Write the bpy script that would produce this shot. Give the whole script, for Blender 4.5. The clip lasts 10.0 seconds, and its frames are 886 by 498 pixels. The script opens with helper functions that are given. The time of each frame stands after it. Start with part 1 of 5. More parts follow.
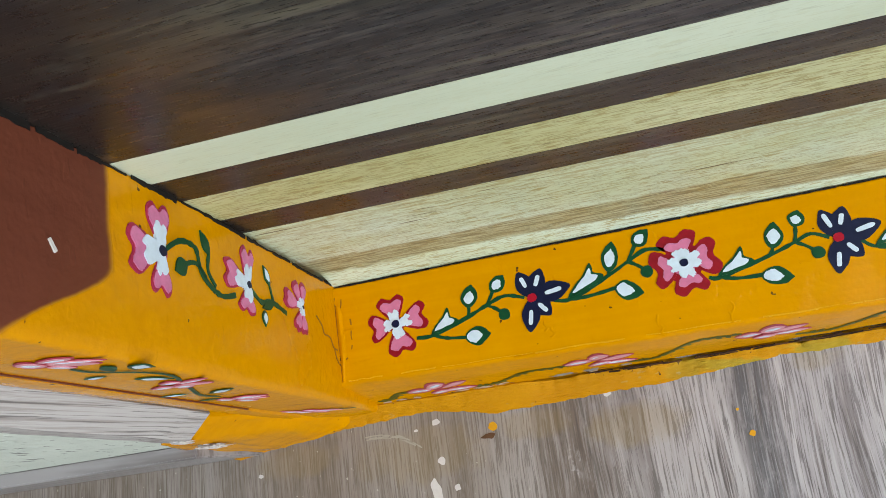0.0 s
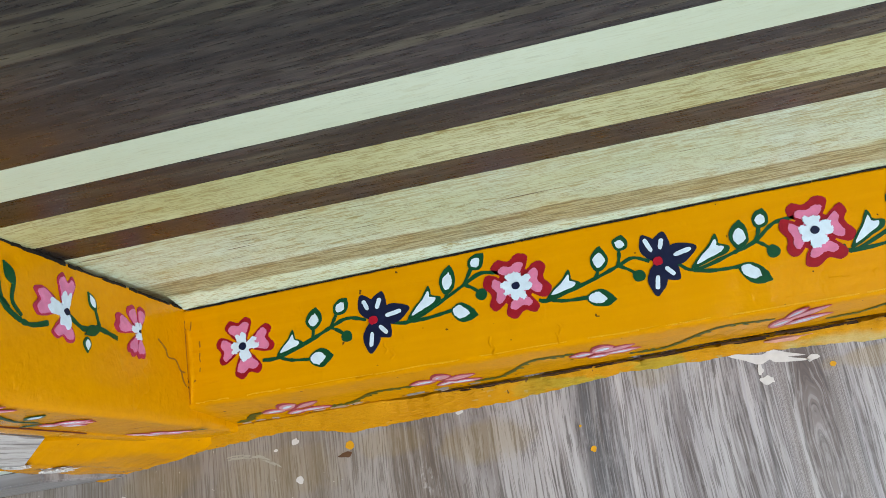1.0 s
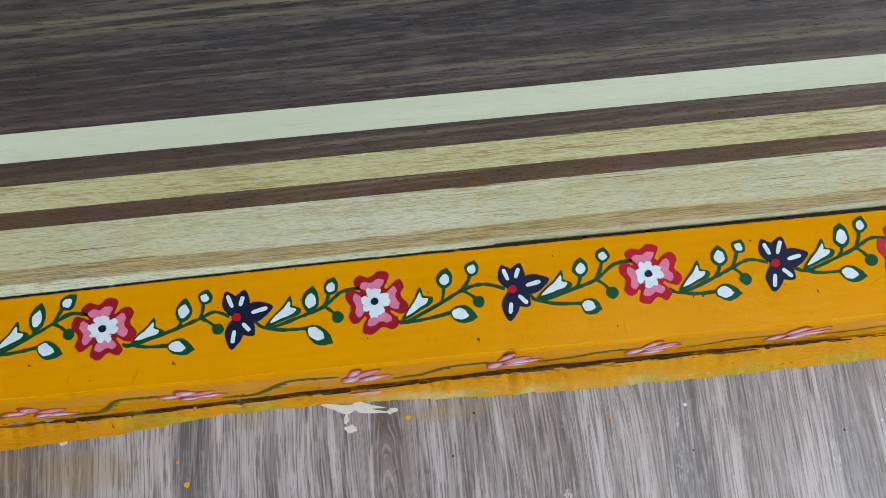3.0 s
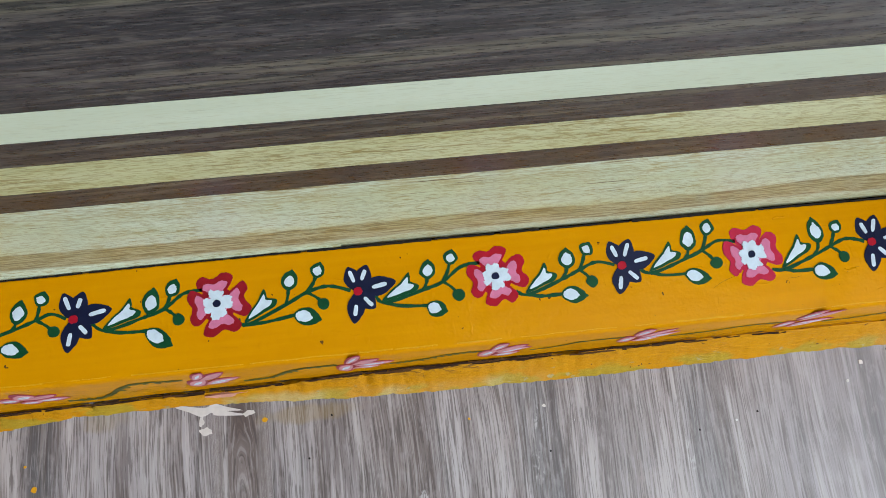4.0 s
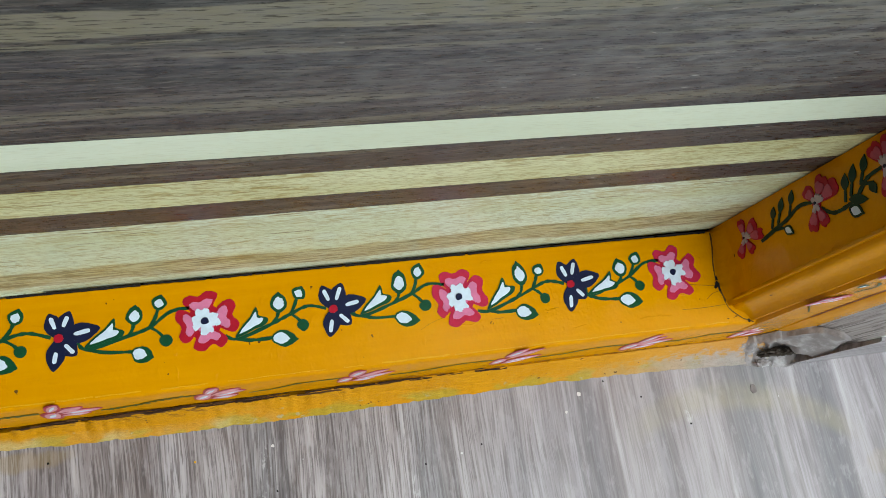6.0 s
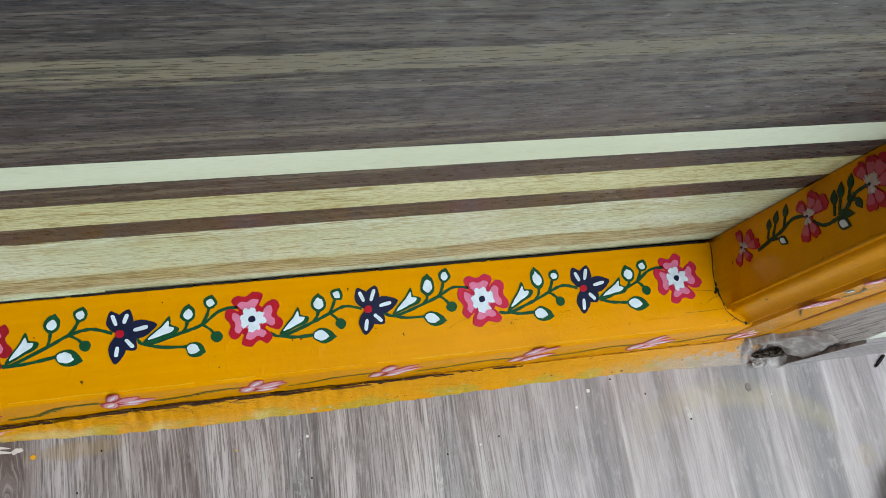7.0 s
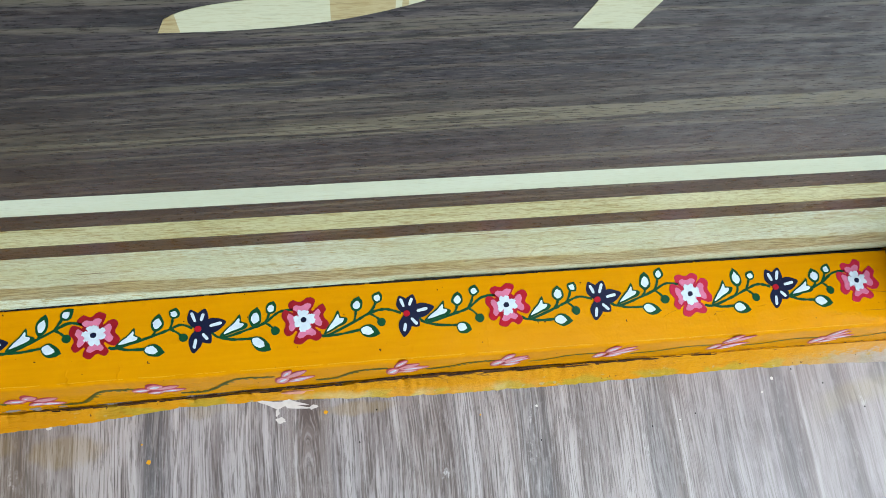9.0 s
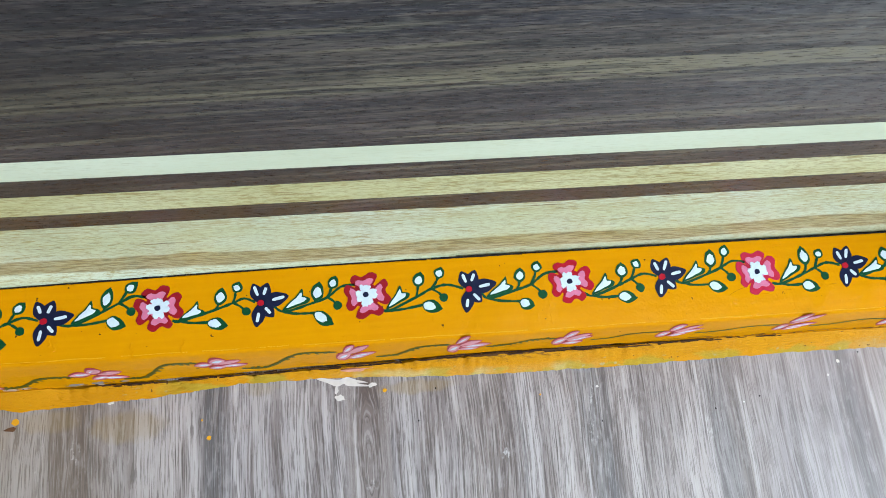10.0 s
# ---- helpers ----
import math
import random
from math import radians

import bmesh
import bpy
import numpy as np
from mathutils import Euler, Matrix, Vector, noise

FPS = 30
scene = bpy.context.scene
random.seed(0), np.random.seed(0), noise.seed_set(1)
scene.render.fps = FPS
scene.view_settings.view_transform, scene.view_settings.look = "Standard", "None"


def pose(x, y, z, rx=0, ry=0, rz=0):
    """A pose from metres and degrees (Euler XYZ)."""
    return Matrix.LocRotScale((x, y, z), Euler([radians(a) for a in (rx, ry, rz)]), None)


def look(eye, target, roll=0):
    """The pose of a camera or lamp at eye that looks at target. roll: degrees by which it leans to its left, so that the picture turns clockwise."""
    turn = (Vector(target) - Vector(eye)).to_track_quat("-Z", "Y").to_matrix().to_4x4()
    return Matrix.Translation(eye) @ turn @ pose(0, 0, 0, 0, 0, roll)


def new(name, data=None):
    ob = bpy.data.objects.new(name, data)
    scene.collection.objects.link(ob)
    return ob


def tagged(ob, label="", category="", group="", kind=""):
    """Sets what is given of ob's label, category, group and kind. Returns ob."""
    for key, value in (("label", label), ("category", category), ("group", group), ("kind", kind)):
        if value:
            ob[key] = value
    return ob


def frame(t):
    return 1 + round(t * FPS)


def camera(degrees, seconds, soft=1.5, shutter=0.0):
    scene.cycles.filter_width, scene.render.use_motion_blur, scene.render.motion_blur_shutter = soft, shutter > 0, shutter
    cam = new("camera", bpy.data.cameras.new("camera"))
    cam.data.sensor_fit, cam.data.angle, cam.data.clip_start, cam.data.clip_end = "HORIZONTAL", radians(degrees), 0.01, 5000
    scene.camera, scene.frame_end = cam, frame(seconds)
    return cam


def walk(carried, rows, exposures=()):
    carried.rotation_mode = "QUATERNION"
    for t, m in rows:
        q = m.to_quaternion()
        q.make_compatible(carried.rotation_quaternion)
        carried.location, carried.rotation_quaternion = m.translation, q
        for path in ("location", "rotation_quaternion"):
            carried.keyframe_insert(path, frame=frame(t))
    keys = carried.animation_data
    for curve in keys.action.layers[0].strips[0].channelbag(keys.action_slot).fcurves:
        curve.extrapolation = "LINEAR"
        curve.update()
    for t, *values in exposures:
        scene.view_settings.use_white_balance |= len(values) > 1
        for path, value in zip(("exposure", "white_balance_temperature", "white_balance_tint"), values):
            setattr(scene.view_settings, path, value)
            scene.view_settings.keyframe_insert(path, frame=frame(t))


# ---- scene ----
cam = camera(57.6, 10.0, soft=0.35)
PATH = [
    (0, (0.189, -0.125, 0.563), (-0.252, 0.382, -1.321), -50.8),
    (0.5, (0.214, -0.13, 0.563), (-0.24, 0.386, -1.315), -51.4),
    (1, (0.262, -0.13, 0.559), (-0.076, 0.385, -1.344), -43.6),
    (1.5, (0.3, -0.143, 0.574), (0.097, 0.37, -1.348), -31.1),
    (2, (0.322, -0.136, 0.578), (0.239, 0.367, -1.356), -16.6),
    (2.5, (0.374, -0.129, 0.589), (0.39, 0.371, -1.348), -5.0),
    (2.7, (0.394, -0.129, 0.589), (0.437, 0.362, -1.349), -1.6),
    (3.8, (0.484, -0.136, 0.591), (0.578, 0.33, -1.352), 5.3),
    (4, (0.498, -0.132, 0.588), (0.64, 0.321, -1.355), 11.0),
    (4.5, (0.537, -0.132, 0.593), (0.747, 0.308, -1.346), 19.1),
    (5, (0.573, -0.13, 0.601), (0.863, 0.308, -1.329), 26.7),
    (5.5, (0.595, -0.129, 0.615), (0.974, 0.327, -1.295), 32.3),
    (5.7, (0.607, -0.13, 0.617), (1.006, 0.33, -1.288), 33.4),
    (6.8, (0.602, -0.151, 0.644), (1.114, 0.325, -1.23), 40.1),
    (7, (0.569, -0.145, 0.661), (1.034, 0.336, -1.223), 37.0),
    (7.5, (0.483, -0.147, 0.714), (0.823, 0.378, -1.186), 26.9),
    (8, (0.439, -0.158, 0.761), (0.698, 0.41, -1.139), 19.0),
    (8.5, (0.435, -0.168, 0.767), (0.677, 0.407, -1.133), 17.7),
    (9, (0.426, -0.184, 0.767), (0.676, 0.383, -1.135), 18.6),
    (9.5, (0.395, -0.206, 0.764), (0.611, 0.394, -1.131), 14.8),
    (10, (0.393, -0.203, 0.75), (0.582, 0.381, -1.153), 13.2),
]
LIGHTNESS = [(0.0, 0.18, 6900, 9), (0.5, 0.22, 6680, 7), (1.0, 0.19, 6650, 7), (2.5, -0.05, 6700, 11), (4.5, -0.08, 6620, 9), (5.5, -0.04, 6720, 6), (6.8, 0.0, 6900, 10), (7.5, -0.02, 6850, 3), (8.0, 0.07, 6640, 4), (9.0, 0.28, 6500, 7), (10.0, 0.35, 6400, 7)]
walk(cam, [(t, look(eye, target, roll)) for t, eye, target, roll in PATH], LIGHTNESS)

# ---- world, large lights ----
world = bpy.data.worlds.new("world")
scene.world = world
world.use_nodes = True
sky = world.node_tree.nodes.new("ShaderNodeTexSky")
sky.sky_type, sky.sun_disc = "NISHITA", False
sky.sun_elevation, sky.sun_rotation = radians(50), radians(120)
world.node_tree.links.new(sky.outputs[0], world.node_tree.nodes["Background"].inputs[0])
world.node_tree.nodes["Background"].inputs[1].default_value = 0.1

def opening_light(name, place, target, wide, high, power):
    """Daylight from an assumed opening of the room, out of view."""
    lamp = bpy.data.lights.new(name, "AREA")
    lamp.energy, lamp.shape, lamp.size, lamp.size_y = power, "RECTANGLE", wide, high
    lamp.color = (0.80, 0.90, 1.0)
    new(name, lamp).matrix_world = look(place, target)


# first lamp: added overhead fill, no such opening is known
opening_light("overhead_fill", (1.55, -1.05, 2.69), (1.5, -1.0, 0.0), 1.1, 1.7, 50)
opening_light("window_daylight", (1.05, -2.69, 1.65), (0.6, 0.0, 0.2), 1.1, 1.2, 46)
opening_light("side_window_daylight", (2.19, -0.6, 1.45), (0.9, -0.4, 0.1), 0.9, 1.2, 22)

# ---- materials ----


class Mat:
    """A procedural material on world-space coordinates."""

    def __init__(self, name, rough=0.5, spec=0.5):
        self.m = bpy.data.materials.new(name)
        self.m.use_nodes = True
        self.t = self.m.node_tree
        self.b = self.t.nodes["Principled BSDF"]
        self.b.inputs["Roughness"].default_value = rough
        self.b.inputs["Specular IOR Level"].default_value = spec
        self.p = self.t.nodes.new("ShaderNodeNewGeometry").outputs["Position"]

    def put(self, socket, value):
        if isinstance(value, bpy.types.NodeSocket):
            self.t.links.new(value, socket)
        else:
            socket.default_value = value

    def at(self, scale=(1, 1, 1), turn=(0, 0, 0), off=(0, 0, 0)):
        n = self.t.nodes.new("ShaderNodeMapping")
        self.t.links.new(self.p, n.inputs["Vector"])
        n.inputs["Scale"].default_value = scale
        n.inputs["Rotation"].default_value = turn
        n.inputs["Location"].default_value = off
        return n.outputs[0]

    def axis(self, k):
        n = self.t.nodes.new("ShaderNodeSeparateXYZ")
        self.t.links.new(self.p, n.inputs[0])
        return n.outputs[k]

    def noise(self, vec, scale=1.0, detail=3.0, rough=0.55, bend=0.0):
        n = self.t.nodes.new("ShaderNodeTexNoise")
        self.t.links.new(vec, n.inputs["Vector"])
        n.inputs["Scale"].default_value = scale
        n.inputs["Detail"].default_value = detail
        n.inputs["Roughness"].default_value = rough
        n.inputs["Distortion"].default_value = bend
        return n.outputs["Fac"]

    def calc(self, op, a, b=0.0, c=0.0):
        n = self.t.nodes.new("ShaderNodeMath")
        n.operation = op
        for s, v in zip(n.inputs, (a, b, c)):
            self.put(s, v)
        return n.outputs[0]

    def span(self, v, a, b, c=0.0, d=1.0):
        n = self.t.nodes.new("ShaderNodeMapRange")
        n.interpolation_type = "SMOOTHSTEP"
        for s, x in zip(n.inputs, (v, a, b, c, d)):
            self.put(s, x)
        return n.outputs[0]

    def ramp(self, fac, stops):
        n = self.t.nodes.new("ShaderNodeValToRGB")
        self.t.links.new(fac, n.inputs[0])
        e = n.color_ramp.elements
        while len(e) < len(stops):
            e.new(0.5)
        for k, (at, c) in enumerate(stops):
            e[k].position = at
            e[k].color = (c, c, c, 1) if isinstance(c, float) else (*c, 1)
        return n.outputs[0]

    def mix(self, fac, a, b, how="MIX"):
        n = self.t.nodes.new("ShaderNodeMix")
        n.data_type, n.blend_type = "RGBA", how
        for s, v in zip((n.inputs["Factor"], n.inputs[6], n.inputs[7]), (fac, a, b)):
            self.put(s, (*v, 1) if isinstance(v, tuple) and len(v) == 3 else v)
        return n.outputs[2]

    def bump(self, height, strength=0.3, depth=0.001):
        n = self.t.nodes.new("ShaderNodeBump")
        n.inputs["Strength"].default_value = strength
        n.inputs["Distance"].default_value = depth
        self.t.links.new(height, n.inputs["Height"])
        self.t.links.new(n.outputs[0], self.b.inputs["Normal"])

    def done(self, colour, rough=None):
        self.put(self.b.inputs["Base Color"], (*colour, 1) if isinstance(colour, tuple) else colour)
        if rough is not None:
            self.put(self.b.inputs["Roughness"], rough)
        return self.m


def plain_paint(name, colour, rough=0.38, vary=0.12):
    """Brushed enamel: streaky tone, small relief."""
    k = Mat(name, rough, 0.16)
    n = k.noise(k.at(), 220, 3)
    lo = tuple(c * (1 - vary) for c in colour)
    hi = tuple(min(1, c * (1 + vary)) for c in colour)
    k.bump(k.noise(k.at(), 900, 2), 0.15, 0.0003)
    return k.done(k.mix(n, lo, hi))


def yellow_enamel(name, spec, low, high):
    k = Mat(name, 0.35, spec)
    broad = k.noise(k.at(), 9, 4)
    brush = k.noise(k.at((4, 60, 60)), 3, 4)
    col = k.mix(broad, (0.54, 0.208, 0.0008), (0.615, 0.262, 0.001))
    col = k.mix(k.span(brush, 0.35, 0.75, 0.0, 0.35), col, (0.66, 0.29, 0.002))
    specks = k.span(k.noise(k.at(), 160, 2), 0.735, 0.76)
    col = k.mix(specks, col, (0.11, 0.05, 0.012))
    # brown enamel higher up the jambs, with a hand-painted border
    y, z = k.axis(1), k.axis(2)
    wob = k.calc("MULTIPLY", k.calc("SUBTRACT", k.noise(k.at(), 38, 4), 0.5), 0.006)
    level = k.calc("ADD", k.span(y, -0.040, -0.074, 0.3165, 0.368), wob)
    high = k.span(k.calc("SUBTRACT", z, level), -0.002, 0.003)
    brown = k.mix(k.noise(k.at((30, 30, 3)), 2, 3), (0.105, 0.027, 0.014), (0.15, 0.042, 0.022))
    col = k.mix(high, col, brown)
    fine = k.noise(k.at(), 420, 3)
    lump = k.noise(k.at((1, 1, 1)), 55, 3, 0.6)
    ridge = k.span(k.noise(k.at((1.0, 0.45, 1.0)), 120, 2), 0.62, 0.7)
    k.bump(k.calc("ADD", k.calc("ADD", k.calc("MULTIPLY", fine, 0.18), lump), k.calc("MULTIPLY", ridge, 0.12)), 0.6, 0.0018)
    return k.done(col, k.span(broad, 0.3, 0.7, low, high))


def fillet_paint():
    """Mortar fillet under yellow paint, bare and grimy in places."""
    k = Mat("painted_mortar", 0.5, 0.15)
    x, z = k.axis(0), k.axis(2)
    n = k.noise(k.at(), 26, 5)
    m = k.noise(k.at((1, 2, 1)), 110, 4)
    fibre = k.noise(k.at((1, 5, 3), (0, 0, 0.12)), 150, 4, 0.65)
    col = k.mix(n, (0.49, 0.20, 0.0008), (0.58, 0.262, 0.001))
    low = k.span(z, 0.0110, 0.0030)
    olive = k.calc("MULTIPLY", low, k.calc("MULTIPLY", k.span(x, 0.16, 0.24), k.span(k.noise(k.at((1, 2.5, 1)), 30, 4), 0.46, 0.58, 0, 0.80)))
    col = k.mix(olive, col, k.mix(fibre, (0.26, 0.185, 0.02), (0.48, 0.36, 0.03)))
    east = k.span(k.calc("ADD", x, k.calc("MULTIPLY", n, 0.10)), 0.85, 1.02)
    bare = k.calc("MULTIPLY", east, k.span(k.calc("ADD", k.calc("MULTIPLY", z, -60.0), k.calc("ADD", m, fibre)), 0.35, 0.75, 0.15, 0.9))
    flecks = k.calc("MULTIPLY", k.calc("MULTIPLY", low, k.span(x, 0.10, 0.30, 0.25, 1.0)), k.span(m, 0.63, 0.68, 0, 0.8))
    col = k.mix(k.calc("MAXIMUM", bare, flecks), col, k.mix(m, k.mix(k.span(x, 0.86, 0.96), (0.24, 0.18, 0.07), (0.22, 0.20, 0.185)), k.mix(k.span(x, 0.86, 0.96), (0.46, 0.39, 0.20), (0.43, 0.40, 0.375))))
    chalky = k.calc("MULTIPLY", k.calc("MULTIPLY", k.span(x, 0.34, 0.38), k.span(x, 0.62, 0.56)), k.span(k.calc("ADD", z, k.calc("MULTIPLY", n, 0.006)), 0.0115, 0.0060))
    col = k.mix(k.calc("MULTIPLY", chalky, k.span(n, 0.42, 0.60, 0.10, 0.65)), col, k.mix(fibre, (0.38, 0.29, 0.05), (0.60, 0.54, 0.32)))
    grime = k.calc("MULTIPLY", k.span(z, 0.0095, 0.0165), k.span(fibre, 0.50, 0.60, 0, 0.8))
    grime = k.calc("MULTIPLY", grime, k.calc("MULTIPLY", k.span(x, 0.14, 0.20), k.span(x, 0.70, 0.60)))
    col = k.mix(grime, col, (0.085, 0.040, 0.012))
    pits = k.span(k.noise(k.at(), 210, 2), 0.71, 0.74, 0, 0.9)
    col = k.mix(pits, col, (0.10, 0.05, 0.015))
    k.bump(k.calc("ADD", m, k.calc("ADD", n, fibre)), 0.7, 0.002)
    return k.done(col, k.span(n, 0.3, 0.7, 0.35, 0.65))


def floor_wood():
    """Grey-brown limed oak print, grain square to the door, stained beside it."""
    k = Mat("grey_wood_floor", 0.36, 0.35)
    x, y = k.axis(0), k.axis(1)

    def drift(scale, size, detail=2):
        return k.calc("MULTIPLY", k.calc("SUBTRACT", k.noise(k.at((*scale, 1)), 1.0, detail), 0.5), size)

    u = k.calc("ADD", k.calc("ADD", x, drift((1.6, 2.0), 0.03)), k.calc("ADD", drift((10, 3.2), 0.017), k.calc("ADD", drift((70, 22), 0.0016), drift((26, 4), 0.0030))))
    # arched figure where the cut runs through a growth cone
    for cx, cy, wide, flat in ((0.383, -0.165, 0.022, 0.12),):
        dx = k.calc("SUBTRACT", x, cx)
        dy = k.calc("MULTIPLY", k.calc("SUBTRACT", y, cy), flat)
        cone = k.calc("SQRT", k.calc("ADD", k.calc("MULTIPLY", dx, dx), k.calc("MULTIPLY", dy, dy)))
        cone = k.calc("ADD", k.calc("ADD", cone, cx + 0.3), drift((34, 14), 0.009, 3))
        near = k.span(k.calc("ABSOLUTE", dx), wide, wide * 0.55)
        u = k.calc("ADD", u, k.calc("MULTIPLY", near, k.calc("SUBTRACT", cone, u)))

    def along(stretch, off=0.0):
        c = k.t.nodes.new("ShaderNodeCombineXYZ")
        k.put(c.inputs[0], u)
        k.put(c.inputs[1], k.calc("MULTIPLY", y, stretch))
        c.inputs[2].default_value = off
        return c.outputs[0]

    def patch(cx, cy, rx, ry, strength, rough=1.1):
        """A soft irregular stain."""
        ex = k.calc("POWER", k.calc("ABSOLUTE", k.calc("DIVIDE", k.calc("SUBTRACT", x, cx), rx)), 2.0)
        ey = k.calc("POWER", k.calc("ABSOLUTE", k.calc("DIVIDE", k.calc("SUBTRACT", y, cy), ry)), 2.0)
        ragged = k.calc("MULTIPLY_ADD", k.noise(k.at((1.6, 1, 1)), 45, 4), 2 * rough, -rough)
        return k.span(k.calc("ADD", k.calc("ADD", ex, ey), ragged), 1.25, 0.25, 0.0, strength)

    figure = k.noise(along(0.09), 16, 3, 0.6)
    hue = k.noise(along(0.12, 0.8), 9, 2, 0.5)
    stripe = k.noise(along(0.035, 0.2), 92, 3, 0.55)
    veil = k.noise(along(0.11, 0.5), 40, 4, 0.6)
    lines = k.noise(along(0.020), 400, 3, 0.64)
    limed = k.noise(along(0.026, 0.6), 230, 3, 0.62)
    pores = k.noise(along(0.036), 800, 3, 0.6)
    chalk = k.noise(k.at((1.5, 0.5, 1)), 90, 4, 0.65)
    crisp = k.span(x, 0.62, 0.90, 1.0, 0.25)
    lively = k.calc("MULTIPLY", k.span(k.noise(along(0.25, 0.4), 26, 2), 0.40, 0.60), k.span(x, 0.66, 0.95, 1.0, 0.15))
    lively = k.calc("MAXIMUM", lively, k.calc("MULTIPLY", k.span(x, 0.24, 0.34), k.span(x, 0.70, 0.60)))
    col = k.mix(k.span(figure, 0.36, 0.64), (0.215, 0.172, 0.158), (0.405, 0.360, 0.356))
    col = k.mix(k.span(hue, 0.42, 0.60, 0.0, 0.55), col, (0.355, 0.330, 0.355))
    col = k.mix(k.span(stripe, 0.49, 0.40, 0.0, 0.62), col, (0.150, 0.122, 0.117))
    col = k.mix(k.span(stripe, 0.53, 0.62, 0.0, 0.36), col, (0.46, 0.425, 0.42))
    col = k.mix(k.span(veil, 0.51, 0.60, 0.0, 0.34), col, (0.45, 0.415, 0.415))
    col = k.mix(k.span(veil, 0.48, 0.40, 0.0, 0.45), col, (0.165, 0.140, 0.138))
    col = k.mix(k.span(x, 0.66, 0.95, 0.0, 0.50), col, k.mix(k.span(veil, 0.40, 0.60), (0.205, 0.178, 0.186), (0.315, 0.283, 0.290)))
    wander = k.calc("ADD", x, k.calc("ADD", drift((5, 5.5), 0.018, 3), drift((40, 14), 0.0055, 3)))
    BROWN, SLATE = (0.098, 0.069, 0.060), (0.100, 0.096, 0.102)
    for at, wide, deep, tone in ((0.050, 0.010, 0.45, BROWN), (0.126, 0.015, 0.85, BROWN), (0.247, 0.014, 0.85, SLATE), (0.385, 0.014, 0.80, BROWN), (0.424, 0.005, 0.35, SLATE), (0.470, 0.006, 0.45, BROWN),
                                 (0.506, 0.014, 0.92, BROWN), (0.548, 0.005, 0.5, BROWN), (0.594, 0.013, 0.88, SLATE), (0.712, 0.014, 0.78, SLATE), (0.782, 0.006, 0.35, SLATE), (0.845, 0.010, 0.42, SLATE), (0.902, 0.005, 0.35, SLATE), (0.980, 0.018, 0.85, SLATE), (1.052, 0.016, 0.85, SLATE)):
        near = k.calc("ABSOLUTE", k.calc("SUBTRACT", wander, at))
        col = k.mix(k.calc("MULTIPLY", k.span(near, wide * 1.7, wide * 0.2), k.span(stripe, 0.40, 0.60, deep, deep * 0.72)), col, tone)
    for at, wide, tone in ((0.118, 0.0016, 0.50), (0.139, 0.0012, 0.10), (0.231, 0.0014, 0.50), (0.262, 0.0012, 0.11), (0.268, 0.0020, 0.52), (0.352, 0.0012, 0.10), (0.372, 0.0016, 0.48), (0.405, 0.0012, 0.10), (0.489, 0.0016, 0.50), (0.524, 0.0014, 0.10), (0.582, 0.0016, 0.50), (0.609, 0.0014, 0.09),
                           (0.696, 0.0018, 0.46), (0.728, 0.0016, 0.12), (0.735, 0.0022, 0.48), (0.800, 0.0016, 0.44), (0.832, 0.0016, 0.14), (0.866, 0.0020, 0.46), (0.955, 0.0018, 0.46), (1.002, 0.0018, 0.14), (1.030, 0.0022, 0.46), (1.074, 0.0020, 0.46)):
        near = k.calc("ABSOLUTE", k.calc("SUBTRACT", wander, at))
        col = k.mix(k.calc("MULTIPLY", k.span(near, wide * 1.6, wide * 0.3), k.span(veil, 0.36, 0.58, 0.1, 0.62)), col, (tone, tone * 0.92, tone * 0.92))
    pale = k.span(k.noise(k.at((1.3, 0.7, 1)), 190, 3), 0.5, 0.6)
    for cx, cy, rx, ry in ((0.126, -0.138, 0.006, 0.012), (0.594, -0.128, 0.004, 0.012), (0.590, -0.158, 0.005, 0.014), (0.507, -0.172, 0.005, 0.010), (0.700, -0.165, 0.004, 0.012), (0.384, -0.188, 0.007, 0.006), (0.93, -0.14, 0.004, 0.012)):
        col = k.mix(k.calc("MULTIPLY", pale, patch(cx, cy, rx, ry, 0.75, 0.6)), col, (0.50, 0.475, 0.47))
    col = k.mix(k.calc("MULTIPLY", k.span(lines, 0.49, 0.42, 0.0, 0.66), k.span(lively, 0.0, 1.0, 0.30, 1.0)), col, (0.105, 0.080, 0.073))
    col = k.mix(k.calc("MULTIPLY", k.span(limed, 0.54, 0.62, 0.0, 0.32), k.span(lively, 0.0, 1.0, 0.20, 1.0)), col, (0.54, 0.49, 0.475))
    col = k.mix(k.calc("MULTIPLY", crisp, k.span(pores, 0.47, 0.41, 0.0, 0.62)), col, (0.080, 0.066, 0.062))
    col = k.mix(k.calc("MULTIPLY", crisp, k.span(pores, 0.55, 0.62, 0.0, 0.24)), col, (0.55, 0.525, 0.525))
    col = k.mix(k.span(chalk, 0.52, 0.66, 0.0, 0.24), col, (0.44, 0.405, 0.41))
    # darker and browner toward the west end, and yellow washes by the door
    west = k.span(k.calc("ADD", x, drift((7, 9), 0.16, 3)), 0.24, 0.02, 0.0, 0.56)
    col = k.mix(k.calc("MULTIPLY", west, k.span(y, -0.30, -0.12, 0.35, 1.0)), col, k.mix(pores, (0.110, 0.085, 0.055), (0.27, 0.215, 0.150)))
    for cx, cy, rx, ry, strength in ((0.172, -0.118, 0.034, 0.016, 0.30), (0.02, -0.118, 0.050, 0.020, 0.20), (-0.075, -0.110, 0.035, 0.012, 0.20), (0.105, -0.108, 0.03, 0.010, 0.22), (0.43, -0.104, 0.035, 0.007, 0.34), (1.093, -0.205, 0.016, 0.010, 0.15), (0.29, -0.094, 0.02, 0.008, 0.25)):
        col = k.mix(patch(cx, cy, rx, ry, strength), col, (0.30, 0.205, 0.06))
